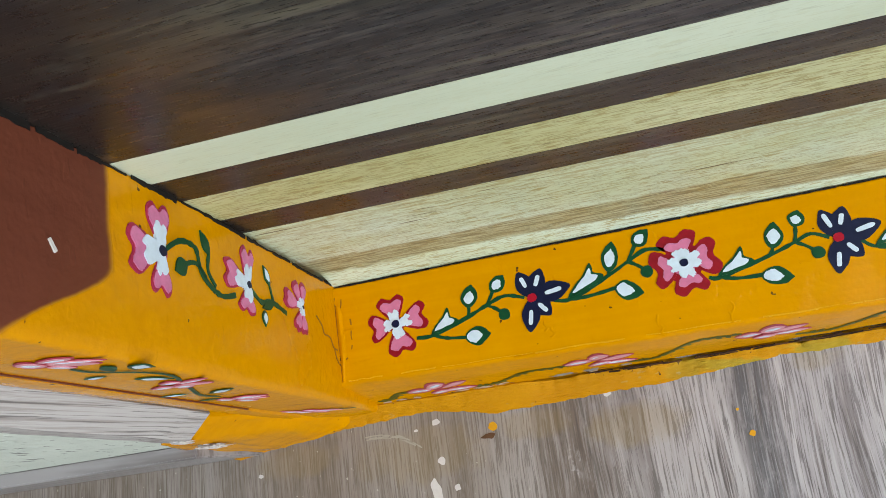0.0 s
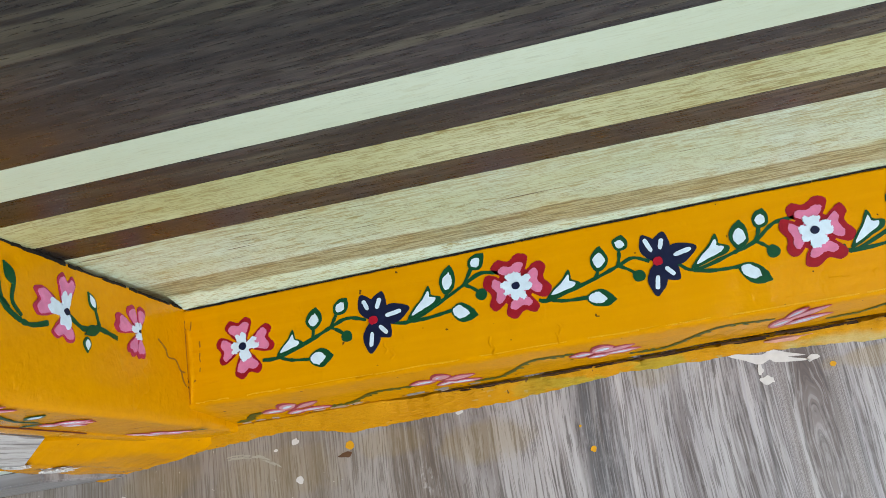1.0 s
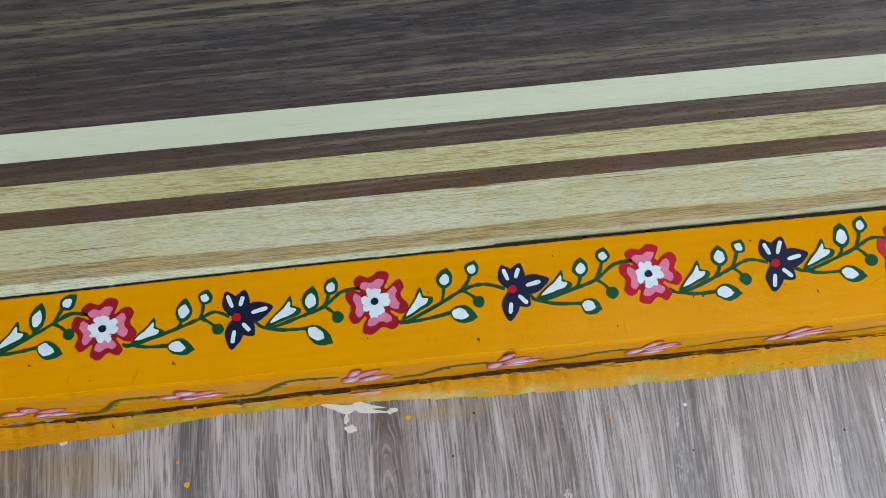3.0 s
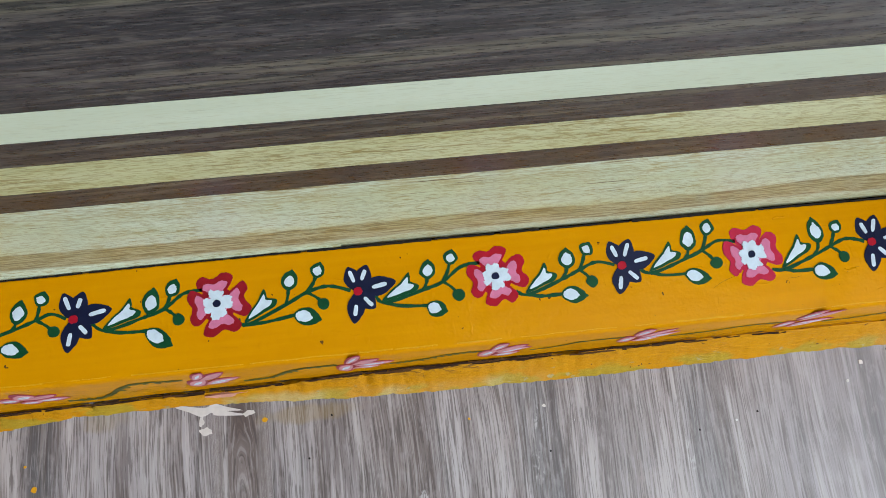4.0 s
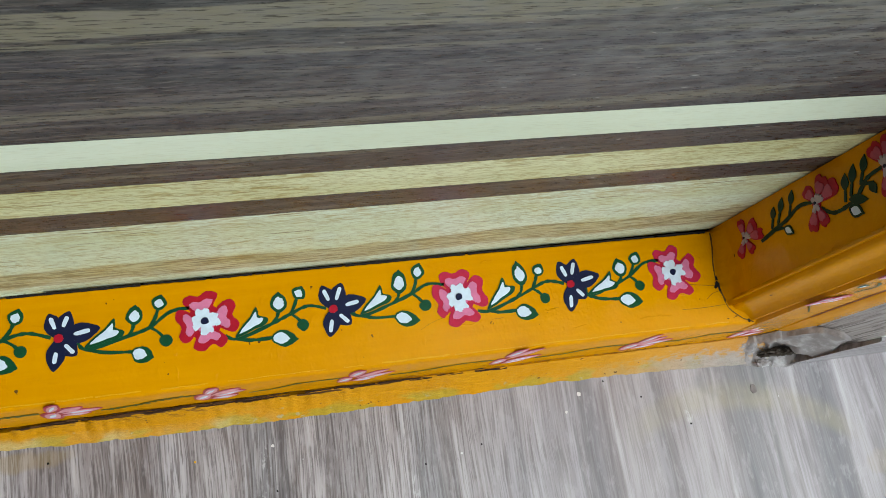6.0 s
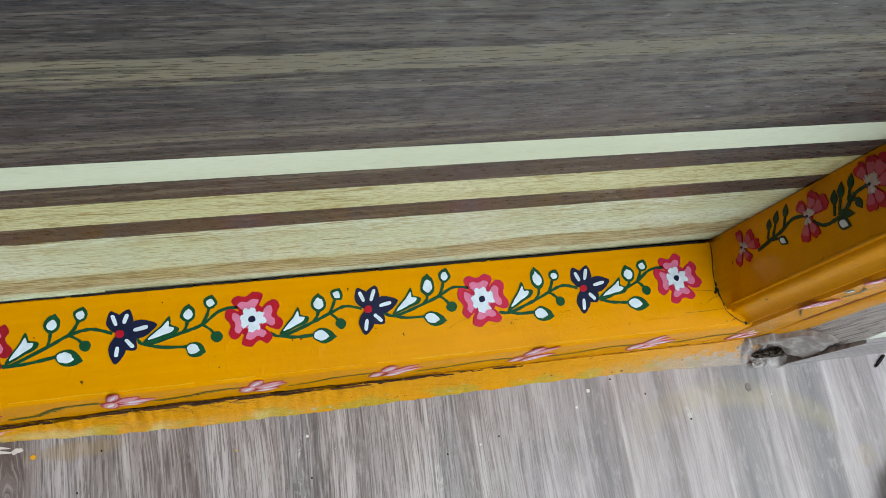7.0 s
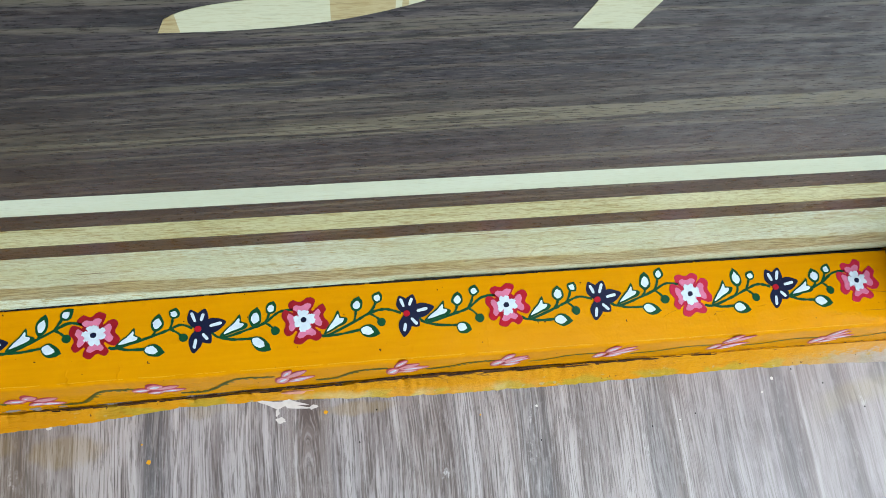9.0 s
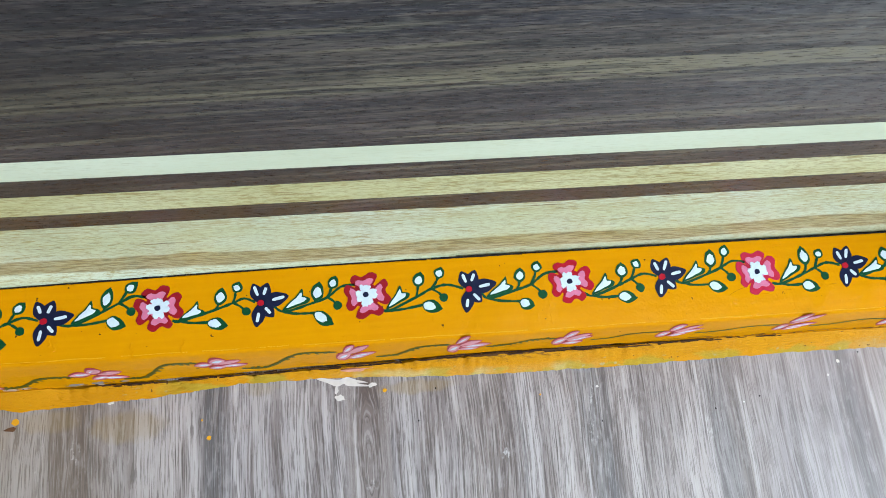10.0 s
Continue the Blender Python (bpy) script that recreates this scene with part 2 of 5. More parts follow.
    bow = k.calc("ADD", y, k.calc("MULTIPLY_ADD", k.calc("POWER", k.calc("ABSOLUTE", k.calc("SUBTRACT", x, 0.955)), 2.0), 3.0, 0.132))
    swipe = k.calc("MULTIPLY", k.span(k.calc("ABSOLUTE", bow), 0.017, 0.003), k.calc("MULTIPLY", k.span(x, 0.865, 0.91), k.span(x, 1.09, 1.05)))
    swipe = k.calc("MULTIPLY", swipe, k.span(k.noise(k.at((1, 0.4, 1)), 40, 3), 0.3, 0.6, 0.10, 0.28))
    col = k.mix(swipe, col, (0.37, 0.315, 0.14))
    grey = k.calc("MULTIPLY", patch(0.985, -0.118, 0.045, 0.020, 0.55), k.span(stripe, 0.35, 0.6, 1.0, 0.4))
    col = k.mix(grey, col, (0.13, 0.135, 0.13))
    spots = k.span(k.noise(k.at(), 120, 2), 0.77, 0.79)
    col = k.mix(spots, col, (0.58, 0.57, 0.55))
    crumbs = k.calc("MULTIPLY", k.span(x, 0.16, 0.02), k.span(k.noise(k.at((1, 0.8, 1)), 230, 2), 0.70, 0.73, 0, 0.75))
    col = k.mix(crumbs, col, (0.50, 0.47, 0.40))
    k.bump(k.calc("ADD", lines, k.calc("MULTIPLY", pores, 0.6)), 0.10, 0.0004)
    return k.done(col, k.span(pores, 0.35, 0.65, 0.28, 0.44))


def dark_laminate():
    k = Mat("dark_wood_laminate", 0.3, 0.42)
    x, z = k.axis(0), k.axis(2)
    sway = k.calc("MULTIPLY", k.calc("SUBTRACT", k.noise(k.at((3.0, 1, 5)), 1.0, 2), 0.5), 0.022)
    w = k.calc("ADD", k.calc("MULTIPLY_ADD", k.calc("SUBTRACT", x, 0.415), -0.03, z), sway)
    DIM, BLUE, BROWN, TAWNY = (0.047, 0.042, 0.046), (0.024, 0.025, 0.033), (0.075, 0.068, 0.057), (0.166, 0.152, 0.100)
    band = k.ramp(k.span(w, 0.18, 0.58), [
        (0.0, (0.028, 0.0265, 0.027)), (0.12, (0.027, 0.026, 0.027)), (0.19, (0.019, 0.0205, 0.026)), (0.27, (0.020, 0.021, 0.027)), (0.30, (0.048, 0.041, 0.046)), (0.40, DIM), (0.44, BLUE), (0.475, DIM), (0.497, BROWN),
        (0.505, TAWNY), (0.58, TAWNY), (0.60, BROWN), (0.652, BROWN), (0.665, DIM), (0.688, BROWN), (0.698, BLUE), (0.77, BLUE), (0.80, DIM), (0.90, DIM), (0.95, BROWN)])
    c = k.t.nodes.new("ShaderNodeCombineXYZ")
    k.put(c.inputs[0], k.calc("MULTIPLY", x, 0.035))
    k.put(c.inputs[1], w)
    streak = k.noise(c.outputs[0], 260, 3, 0.6)
    broad = k.noise(c.outputs[0], 85, 3)
    fine = k.noise(k.at((85, 1, 900)), 1.0, 3, 0.65)
    mottle = k.noise(k.at((26, 1, 60)), 1.0, 3)
    blot = k.noise(k.at((5, 1, 36)), 1.0, 4, 0.6)
    col = k.mix(k.span(blot, 0.50, 0.62, 0, 0.62), band, (0.020, 0.017, 0.020))
    col = k.mix(k.span(broad, 0.53, 0.62, 0, 0.55), col, TAWNY)
    col = k.mix(k.span(broad, 0.46, 0.38, 0, 0.72), col, (0.020, 0.018, 0.021))
    for level, wide in ((0.384, 0.0011), (0.4035, 0.0009), (0.4195, 0.0013), (0.447, 0.0016), (0.457, 0.0010), (0.474, 0.0009), (0.345, 0.0008), (0.503, 0.0012)):
        near = k.calc("ABSOLUTE", k.calc("SUBTRACT", w, level))
        col = k.mix(k.calc("MULTIPLY", k.span(near, wide * 2.0, wide * 0.7), k.span(mottle, 0.36, 0.56, 0.5, 0.95)), col, (0.022, 0.018, 0.019))
    col = k.mix(k.span(streak, 0.48, 0.42, 0, 0.68), col, (0.016, 0.020, 0.022))
    col = k.mix(k.span(streak, 0.54, 0.60, 0, 0.34), col, (0.150, 0.130, 0.104))
    col = k.mix(k.span(fine, 0.53, 0.62, 0, 0.34), col, (0.20, 0.180, 0.158))
    col = k.mix(k.span(fine, 0.48, 0.40, 0, 0.62), col, (0.014, 0.014, 0.015))
    # the door's dimmer west end, put into the colour as a near-black blend
    west_dim = k.calc("MULTIPLY", k.span(x, 0.46, 0.12, 0.0, 0.85), k.span(k.noise(k.at((4, 1, 14)), 1.0, 3), 0.34, 0.56, 0.3, 1.0))
    col = k.mix(k.calc("MULTIPLY", west_dim, k.span(z, 0.20, 0.30, 0.65, 1.0)), col, (0.0145, 0.014, 0.016))
    # brown blotches on the leaf toward the jamb
    brown_patch = k.calc("MULTIPLY", k.span(x, 0.135, 0.03), k.span(k.noise(k.at((1, 1, 1.6)), 24, 4), 0.44, 0.62))
    brown_patch = k.calc("MULTIPLY", brown_patch, k.calc("MULTIPLY", k.span(z, 0.44, 0.33, 0.0, 0.42), k.span(z, 0.300, 0.318)))
    col = k.mix(brown_patch, col, (0.17, 0.085, 0.032))
    # dust film that also carries the east side's reflected haze as grey colour
    dust_sheen = k.calc("MULTIPLY", k.span(k.calc("ADD", x, k.calc("MULTIPLY", k.noise(k.at((3, 1, 4)), 1.0, 3), 0.5)), 0.62, 0.98), k.span(z, 0.31, 0.36, 0.15, 1.0))
    dust_sheen = k.calc("MULTIPLY", dust_sheen, k.span(k.noise(k.at((70, 1, 160)), 1.0, 3), 0.38, 0.65, 0.10, 0.50))
    col = k.mix(dust_sheen, col, (0.17, 0.172, 0.165))
    scratch = k.calc("MULTIPLY", k.span(k.noise(k.at((110, 1, 420), (0, 0.5, 0)), 1.0, 1), 0.725, 0.745), k.span(x, 0.55, 0.8, 0.1, 0.85))
    col = k.mix(scratch, col, (0.30, 0.29, 0.27))
    # blotchy near-black, denser toward the west edge of the leaf
    west_black = k.calc("MULTIPLY", k.span(x, 0.105, 0.010), k.span(k.noise(k.at((1, 1, 2)), 44, 4), 0.36, 0.48, 0, 0.97))
    col = k.mix(west_black, col, (0.02, 0.016, 0.014))
    k.bump(k.calc("ADD", streak, fine), 0.2, 0.0004)
    return k.done(col, k.span(fine, 0.35, 0.65, 0.26, 0.40))


def pale_laminate(name, low, high, grain, amount, strength):
    k = Mat(name, 0.38, 0.3)
    x, z = k.axis(0), k.axis(2)
    broad = k.noise(k.at((3.2, 1, 26)), 1.0, 3)
    blotch = k.span(k.noise(k.at((11, 1, 70)), 1.0, 3), 0.40, 0.62, 0.35, 1.0)
    figure = k.noise(k.at((58, 1, 400)), 1.0, 3, 0.7, 0.4)
    fine = k.noise(k.at((130, 1, 900)), 1.0, 2, 0.6)
    col = k.mix(k.span(broad, 0.35, 0.65), low, high)
    col = k.mix(k.calc("MULTIPLY", blotch, 0.32 * amount), col, grain)
    col = k.mix(k.calc("MULTIPLY", blotch, k.span(figure, 0.58 - 0.08 * amount, 0.64 - 0.06 * amount, 0, strength)), col, grain)
    col = k.mix(k.span(fine, 0.54, 0.59, 0, 0.65 * strength), col, grain)
    dashes = k.noise(k.at((75, 1, 1150)), 1.0, 2, 0.6)
    col = k.mix(k.calc("MULTIPLY", blotch, k.span(dashes, 0.58, 0.63, 0, 0.7 * strength)), col, tuple(c * 0.5 for c in grain))
    k.bump(figure, 0.1, 0.0004)
    return k, col, x, z


def pale_plain():
    k, col, _, _ = pale_laminate("pale_laminate", (0.55, 0.61, 0.46), (0.61, 0.67, 0.53), (0.50, 0.52, 0.33), 0.0, 0.35)
    return k.done(col)


def pale_grained():
    k, col, _, _ = pale_laminate("grained_ash_laminate", (0.50, 0.52, 0.27), (0.62, 0.65, 0.42), (0.29, 0.232, 0.075), 0.8, 0.95)
    return k.done(col)


def pale_wide():
    """Ash print with a tan streak low down."""
    k, col, _, z = pale_laminate("wide_ash_laminate", (0.54, 0.61, 0.41), (0.61, 0.71, 0.59), (0.33, 0.285, 0.095), 0.45, 0.9)
    wob = k.calc("MULTIPLY", k.calc("SUBTRACT", k.noise(k.at((5.0, 1, 4)), 1.0, 2), 0.5), 0.036)
    w = k.calc("ADD", z, k.calc("ADD", wob, k.calc("MULTIPLY", k.calc("SUBTRACT", k.noise(k.at((30, 1, 40)), 1.0, 3), 0.5), 0.010)))
    tan = k.calc("MULTIPLY", k.span(w, 0.096, 0.1005), k.span(w, 0.1335, 0.1305))
    rays = k.noise(k.at((46, 1, 420)), 1.0, 3, 0.68, 0.6)
    col = k.mix(k.calc("MULTIPLY", tan, k.span(rays, 0.42, 0.60, 0.92, 0.55)), col, k.mix(k.span(rays, 0.40, 0.58), (0.185, 0.152, 0.064), (0.40, 0.36, 0.185)))
    top = k.calc("MULTIPLY", k.span(w, 0.176, 0.190), k.span(rays, 0.46, 0.60, 0, 0.65))
    col = k.mix(top, col, (0.36, 0.31, 0.13))
    knot = k.calc("MULTIPLY", k.span(k.noise(k.at((14, 1, 300)), 1.0, 2), 0.655, 0.70), k.span(w, 0.136, 0.150))
    col = k.mix(knot, col, (0.13, 0.09, 0.03))
    return k.done(col)


def tan_laminate():
    k, col, _, _ = pale_laminate("tan_laminate", (0.36, 0.29, 0.14), (0.45, 0.385, 0.21), (0.28, 0.20, 0.07), 0.6, 0.5)
    return k.done(col)


def plaster():
    k = Mat("white_plaster", 0.8)
    n = k.noise(k.at(), 28, 5)
    k.bump(k.noise(k.at(), 120, 4), 0.7, 0.003)
    pits = k.span(k.noise(k.at((1, 1, 0.45)), 170, 3), 0.62, 0.67, 0, 0.9)
    return k.done(k.mix(pits, k.mix(n, (0.48, 0.52, 0.46), (0.62, 0.65, 0.58)), (0.16, 0.16, 0.14)))


def wood_raw(name, low, high):
    k = Mat(name, 0.6)
    n = k.noise(k.at((620, 620, 7)), 1.0, 4, 0.65)
    m = k.noise(k.at((760, 760, 9)), 1.0, 3)
    col = k.mix(k.span(n, 0.32, 0.6), low, high)
    col = k.mix(k.span(m, 0.56, 0.62, 0, 0.75), col, tuple(c * 0.42 for c in low))
    k.bump(n, 0.4, 0.001)
    return k.done(col)


def mortar():
    k = Mat("grey_mortar", 0.85)
    n = k.noise(k.at(), 60, 5)
    m = k.noise(k.at(), 130, 5)
    k.bump(k.calc("ADD", n, m), 0.55, 0.0022)
    col = k.mix(k.span(m, 0.44, 0.70), k.mix(n, (0.19, 0.168, 0.160), (0.32, 0.295, 0.288)), (0.40, 0.38, 0.372))
    x, z = k.axis(0), k.axis(2)
    edge = k.calc("ADD", k.calc("SUBTRACT", x, k.calc("MULTIPLY", z, 0.42)), k.calc("MULTIPLY", k.calc("SUBTRACT", n, 0.5), 0.06))
    painted = k.span(edge, 0.985, 0.965, 0.0, 0.7)
    return k.done(k.mix(painted, col, k.mix(m, (0.40, 0.26, 0.05), (0.52, 0.33, 0.08))))


def tile_grey():
    k = Mat("grey_skirting_tile", 0.4)
    n = k.noise(k.at((5, 60, 160)), 1.0, 4)
    k.bump(n, 0.1, 0.0005)
    return k.done(k.mix(k.span(n, 0.36, 0.62), (0.17, 0.15, 0.15), (0.33, 0.31, 0.315)))


YELLOW, GLOSSY = yellow_enamel("yellow_enamel", 0.03, 0.28, 0.38), yellow_enamel("glossy_yellow_enamel", 0.13, 0.28, 0.40)
FILLET, FLOOR = fillet_paint(), floor_wood()
DARK, PALE, GRAINED, WIDE, TAN = dark_laminate(), pale_plain(), pale_grained(), pale_wide(), tan_laminate()
CREAM = pale_laminate("cream_inlay_laminate", (0.45, 0.465, 0.31), (0.54, 0.555, 0.40), (0.40, 0.37, 0.20), 0.4, 0.45)
CREAM = CREAM[0].done(CREAM[1])
PLASTER, MORTAR, TILE = plaster(), mortar(), tile_grey()
RAW = wood_raw("weathered_raw_wood", (0.27, 0.235, 0.22), (0.44, 0.41, 0.395))
CORE = wood_raw("door_core_wood", (0.1, 0.07, 0.045), (0.17, 0.12, 0.08))
WALLPAINT = plain_paint("pale_wall_paint", (0.66, 0.68, 0.67), 0.7, 0.05)
WALLBROWN = plain_paint("brown_wall_paint", (0.22, 0.14, 0.09), 0.7, 0.08)
RED = plain_paint("crimson_paint", (0.36, 0.006, 0.020), 0.4, 0.2)
WINE = plain_paint("dark_crimson_paint", (0.255, 0.007, 0.015), 0.4, 0.3)
CHERRY = plain_paint("cherry_red_paint", (0.43, 0.016, 0.050), 0.4, 0.25)
PINK = plain_paint("pink_paint", (0.57, 0.165, 0.285), 0.4, 0.22)
# petal pink for the east jamb, its shade mixed into the colour
SHADEROSE = plain_paint("shaded_rose_paint", (0.40, 0.075, 0.115), 0.45, 0.3)
DULLPINK = plain_paint("mauve_pink_paint", (0.60, 0.27, 0.31), 0.4, 0.25)
ROSE = plain_paint("rose_outline_paint", (0.33, 0.030, 0.050), 0.4, 0.25)
MAUVE = plain_paint("mauve_outline_paint", (0.34, 0.022, 0.062), 0.4, 0.25)
MAUVEPINK = plain_paint("mauve_petal_paint", (0.55, 0.165, 0.30), 0.4, 0.3)
# throat white for the east jamb, greyed to stand for shade
SHADEWHITE = plain_paint("shaded_rose_white_paint", (0.42, 0.36, 0.38), 0.45, 0.35)
WHITE = plain_paint("white_paint", (0.56, 0.65, 0.74), 0.4, 0.2)
NAVY = plain_paint("navy_paint", (0.007, 0.010, 0.036), 0.35, 0.3)
GREEN = plain_paint("deep_green_paint", (0.004, 0.056, 0.022), 0.36, 0.3)
OLIVE = plain_paint("olive_green_paint", (0.062, 0.070, 0.005), 0.45, 0.3)
SMEAR = plain_paint("chalky_smear", (0.36, 0.33, 0.27), 0.6, 0.3)
CHIPWHITE = plain_paint("dried_white_paint", (0.61, 0.57, 0.545), 0.5, 0.15)
DROP = plain_paint("dried_yellow_drop", (0.62, 0.30, 0.015), 0.35, 0.1)
SCAB = plain_paint("grey_scab", (0.17, 0.145, 0.135), 0.6, 0.5)
RUST = plain_paint("brown_fleck", (0.12, 0.06, 0.03), 0.5, 0.4)
CRACK = plain_paint("crack_shadow", (0.24, 0.10, 0.008), 0.7, 0.3)
# paler yellow for the painted highlight on the arris
GLINT = plain_paint("arris_highlight_yellow", (0.64, 0.315, 0.010), 0.3, 0.15)
BLACK = plain_paint("dull_black", (0.012, 0.010, 0.009), 0.7, 0.2)
HOLEDARK = plain_paint("shaded_crumbled_mortar", (0.058, 0.047, 0.037), 0.85, 0.7)
# near-black brown for seam dirt and for painted shade in gaps
DIRTSHADE = plain_paint("dirt_and_shade", (0.034, 0.015, 0.007), 0.8, 0.7)
UMBER = plain_paint("dark_torn_wood", (0.090, 0.040, 0.013), 0.8, 0.5)
# the stem green darkened as it looks in the east jamb's shade
SHADEGREEN = plain_paint("shaded_green_paint", (0.003, 0.030, 0.014), 0.4, 0.3)
TUB = plain_paint("black_plastic", (0.012, 0.012, 0.013), 0.4, 0.1)
GREYLID = plain_paint("pale_grey_plastic", (0.60, 0.63, 0.68), 0.45, 0.06)

# ---- building helpers ----


def part(name, bm, mats, parent=None, label="", smooth=False):
    """Links a bmesh as one mesh object under a thing or a part."""
    bmesh.ops.recalc_face_normals(bm, faces=bm.faces)
    if smooth:
        for f in bm.faces:
            f.smooth = True
        for e in bm.edges:
            e.smooth = len(e.link_faces) == 2 and e.calc_face_angle(0.0) < radians(32)
    me = bpy.data.meshes.new(name)
    bm.to_mesh(me)
    bm.free()
    for m in mats if isinstance(mats, (list, tuple)) else [mats]:
        me.materials.append(m)
    ob = new(name, me)
    ob.parent = parent
    if label:
        ob["label"] = label
    return ob


def thing(name, label, category, group="", kind=""):
    return tagged(new(name), label, category, group, kind)


def box(a, b, bm=None, bevel=0.0):
    bm = bm or bmesh.new()
    made = bmesh.ops.create_cube(bm, size=1)["verts"]
    for v in made:
        v.co = Vector([(a[i] + b[i]) / 2 + v.co[i] * (b[i] - a[i]) for i in range(3)])
    if bevel:
        bmesh.ops.bevel(bm, geom=list({e for v in made for e in v.link_edges}), offset=bevel, segments=2, affect="EDGES")
    return bm


def sweep(rows, closed=True):
    """Skins a row of equal rings, with both ends shut."""
    bm = bmesh.new()
    rings = [[bm.verts.new(p) for p in r] for r in rows]
    n = len(rings[0])
    for a, b in zip(rings, rings[1:]):
        for i in range(n if closed else n - 1):
            bm.faces.new((a[i], a[(i + 1) % n], b[(i + 1) % n], b[i]))
    if closed:
        bm.faces.new(rings[0])
        bm.faces.new(rings[-1])
    return bm


def rounded(pts, steps=5, wobble=0.0, rnd=None):
    """A closed smooth line through the points."""
    out, n = [], len(pts)
    for i in range(n):
        p0, p1, p2, p3 = (Vector(pts[(i + j) % n]) for j in (-1, 0, 1, 2))
        for s in range(steps):
            t = s / steps
            q = 0.5 * (2 * p1 + (p2 - p0) * t + (2 * p0 - 5 * p1 + 4 * p2 - p3) * t * t + (3 * p1 - p0 - 3 * p2 + p3) * t ** 3)
            if wobble:
                q += Vector((rnd.uniform(-1, 1), rnd.uniform(-1, 1))) * wobble
            out.append(q)
    return out


def coat(bm, outline, surface, level, slot):
    """A film of paint of that outline, laid on a surface; higher levels lie on lower ones."""
    h = 0.0003 + 0.0002 * level
    top = [bm.verts.new(surface(p[0], p[1], h)) for p in outline]
    low = [bm.verts.new(surface(p[0], p[1], -0.0002)) for p in outline]
    n = len(top)
    bm.faces.new(top).material_index = slot
    for i in range(n):
        bm.faces.new((top[i], top[(i + 1) % n], low[(i + 1) % n], low[i])).material_index = slot


def ribbon(pts, width, rnd, steps=5):
    """The outline of a brush line along open points, in metres."""
    line = []
    n = len(pts)
    for i in range(n - 1):
        p0, p1, p2, p3 = (Vector(pts[min(max(i + j, 0), n - 1)]) for j in (-1, 0, 1, 2))
        for s in range(steps):
            t = s / steps
            line.append(0.5 * (2 * p1 + (p2 - p0) * t + (2 * p0 - 5 * p1 + 4 * p2 - p3) * t * t + (3 * p1 - p0 - 3 * p2 + p3) * t ** 3))
    line.append(Vector(pts[-1]))
    left, right = [], []
    for i, p in enumerate(line):
        d = (line[min(i + 1, len(line) - 1)] - line[max(i - 1, 0)]).normalized()
        s = Vector((-d.y, d.x)) * width * 0.5 * rnd.uniform(0.75, 1.25)
        left.append(p + s)
        right.append(p - s)
    return left + right[::-1]


def turned(pts, centre, angle, sx, sy):
    c, s = math.cos(angle), math.sin(angle)
    return [(centre[0] + sx * a * c - sy * b * s, centre[1] + sx * a * s + sy * b * c) for a, b in pts]


HEART = [(0.04, 0.0), (0.3, 0.42), (0.62, 0.8), (0.86, 0.9), (1.0, 0.52), (0.85, 0.05), (1.0, -0.48), (0.84, -0.9), (0.6, -0.8), (0.3, -0.42)]
DROPLET = [(0.0, 0.0), (0.16, 0.62), (0.42, 1.0), (0.7, 0.72), (0.9, 0.22), (1.0, 0.0), (0.88, -0.24), (0.68, -0.72), (0.42, -1.0), (0.16, -0.62)]
OVAL = [(0.0, 0.0), (0.06, 0.45), (0.26, 0.92), (0.52, 1.0), (0.78, 0.68), (0.92, 0.26), (1.0, 0.0), (0.92, -0.26), (0.78, -0.68), (0.52, -1.0), (0.26, -0.92), (0.06, -0.45)]
LANCE = [(0.0, 0.0), (0.25, 0.75), (0.55, 1.0), (0.82, 0.6), (1.0, 0.0), (0.82, -0.6), (0.55, -1.0), (0.25, -0.75)]
DASH = [(0.0, 0.7), (0.5, 1.0), (1.0, 0.8), (1.0, -0.8), (0.5, -1.0), (0.0, -0.7)]


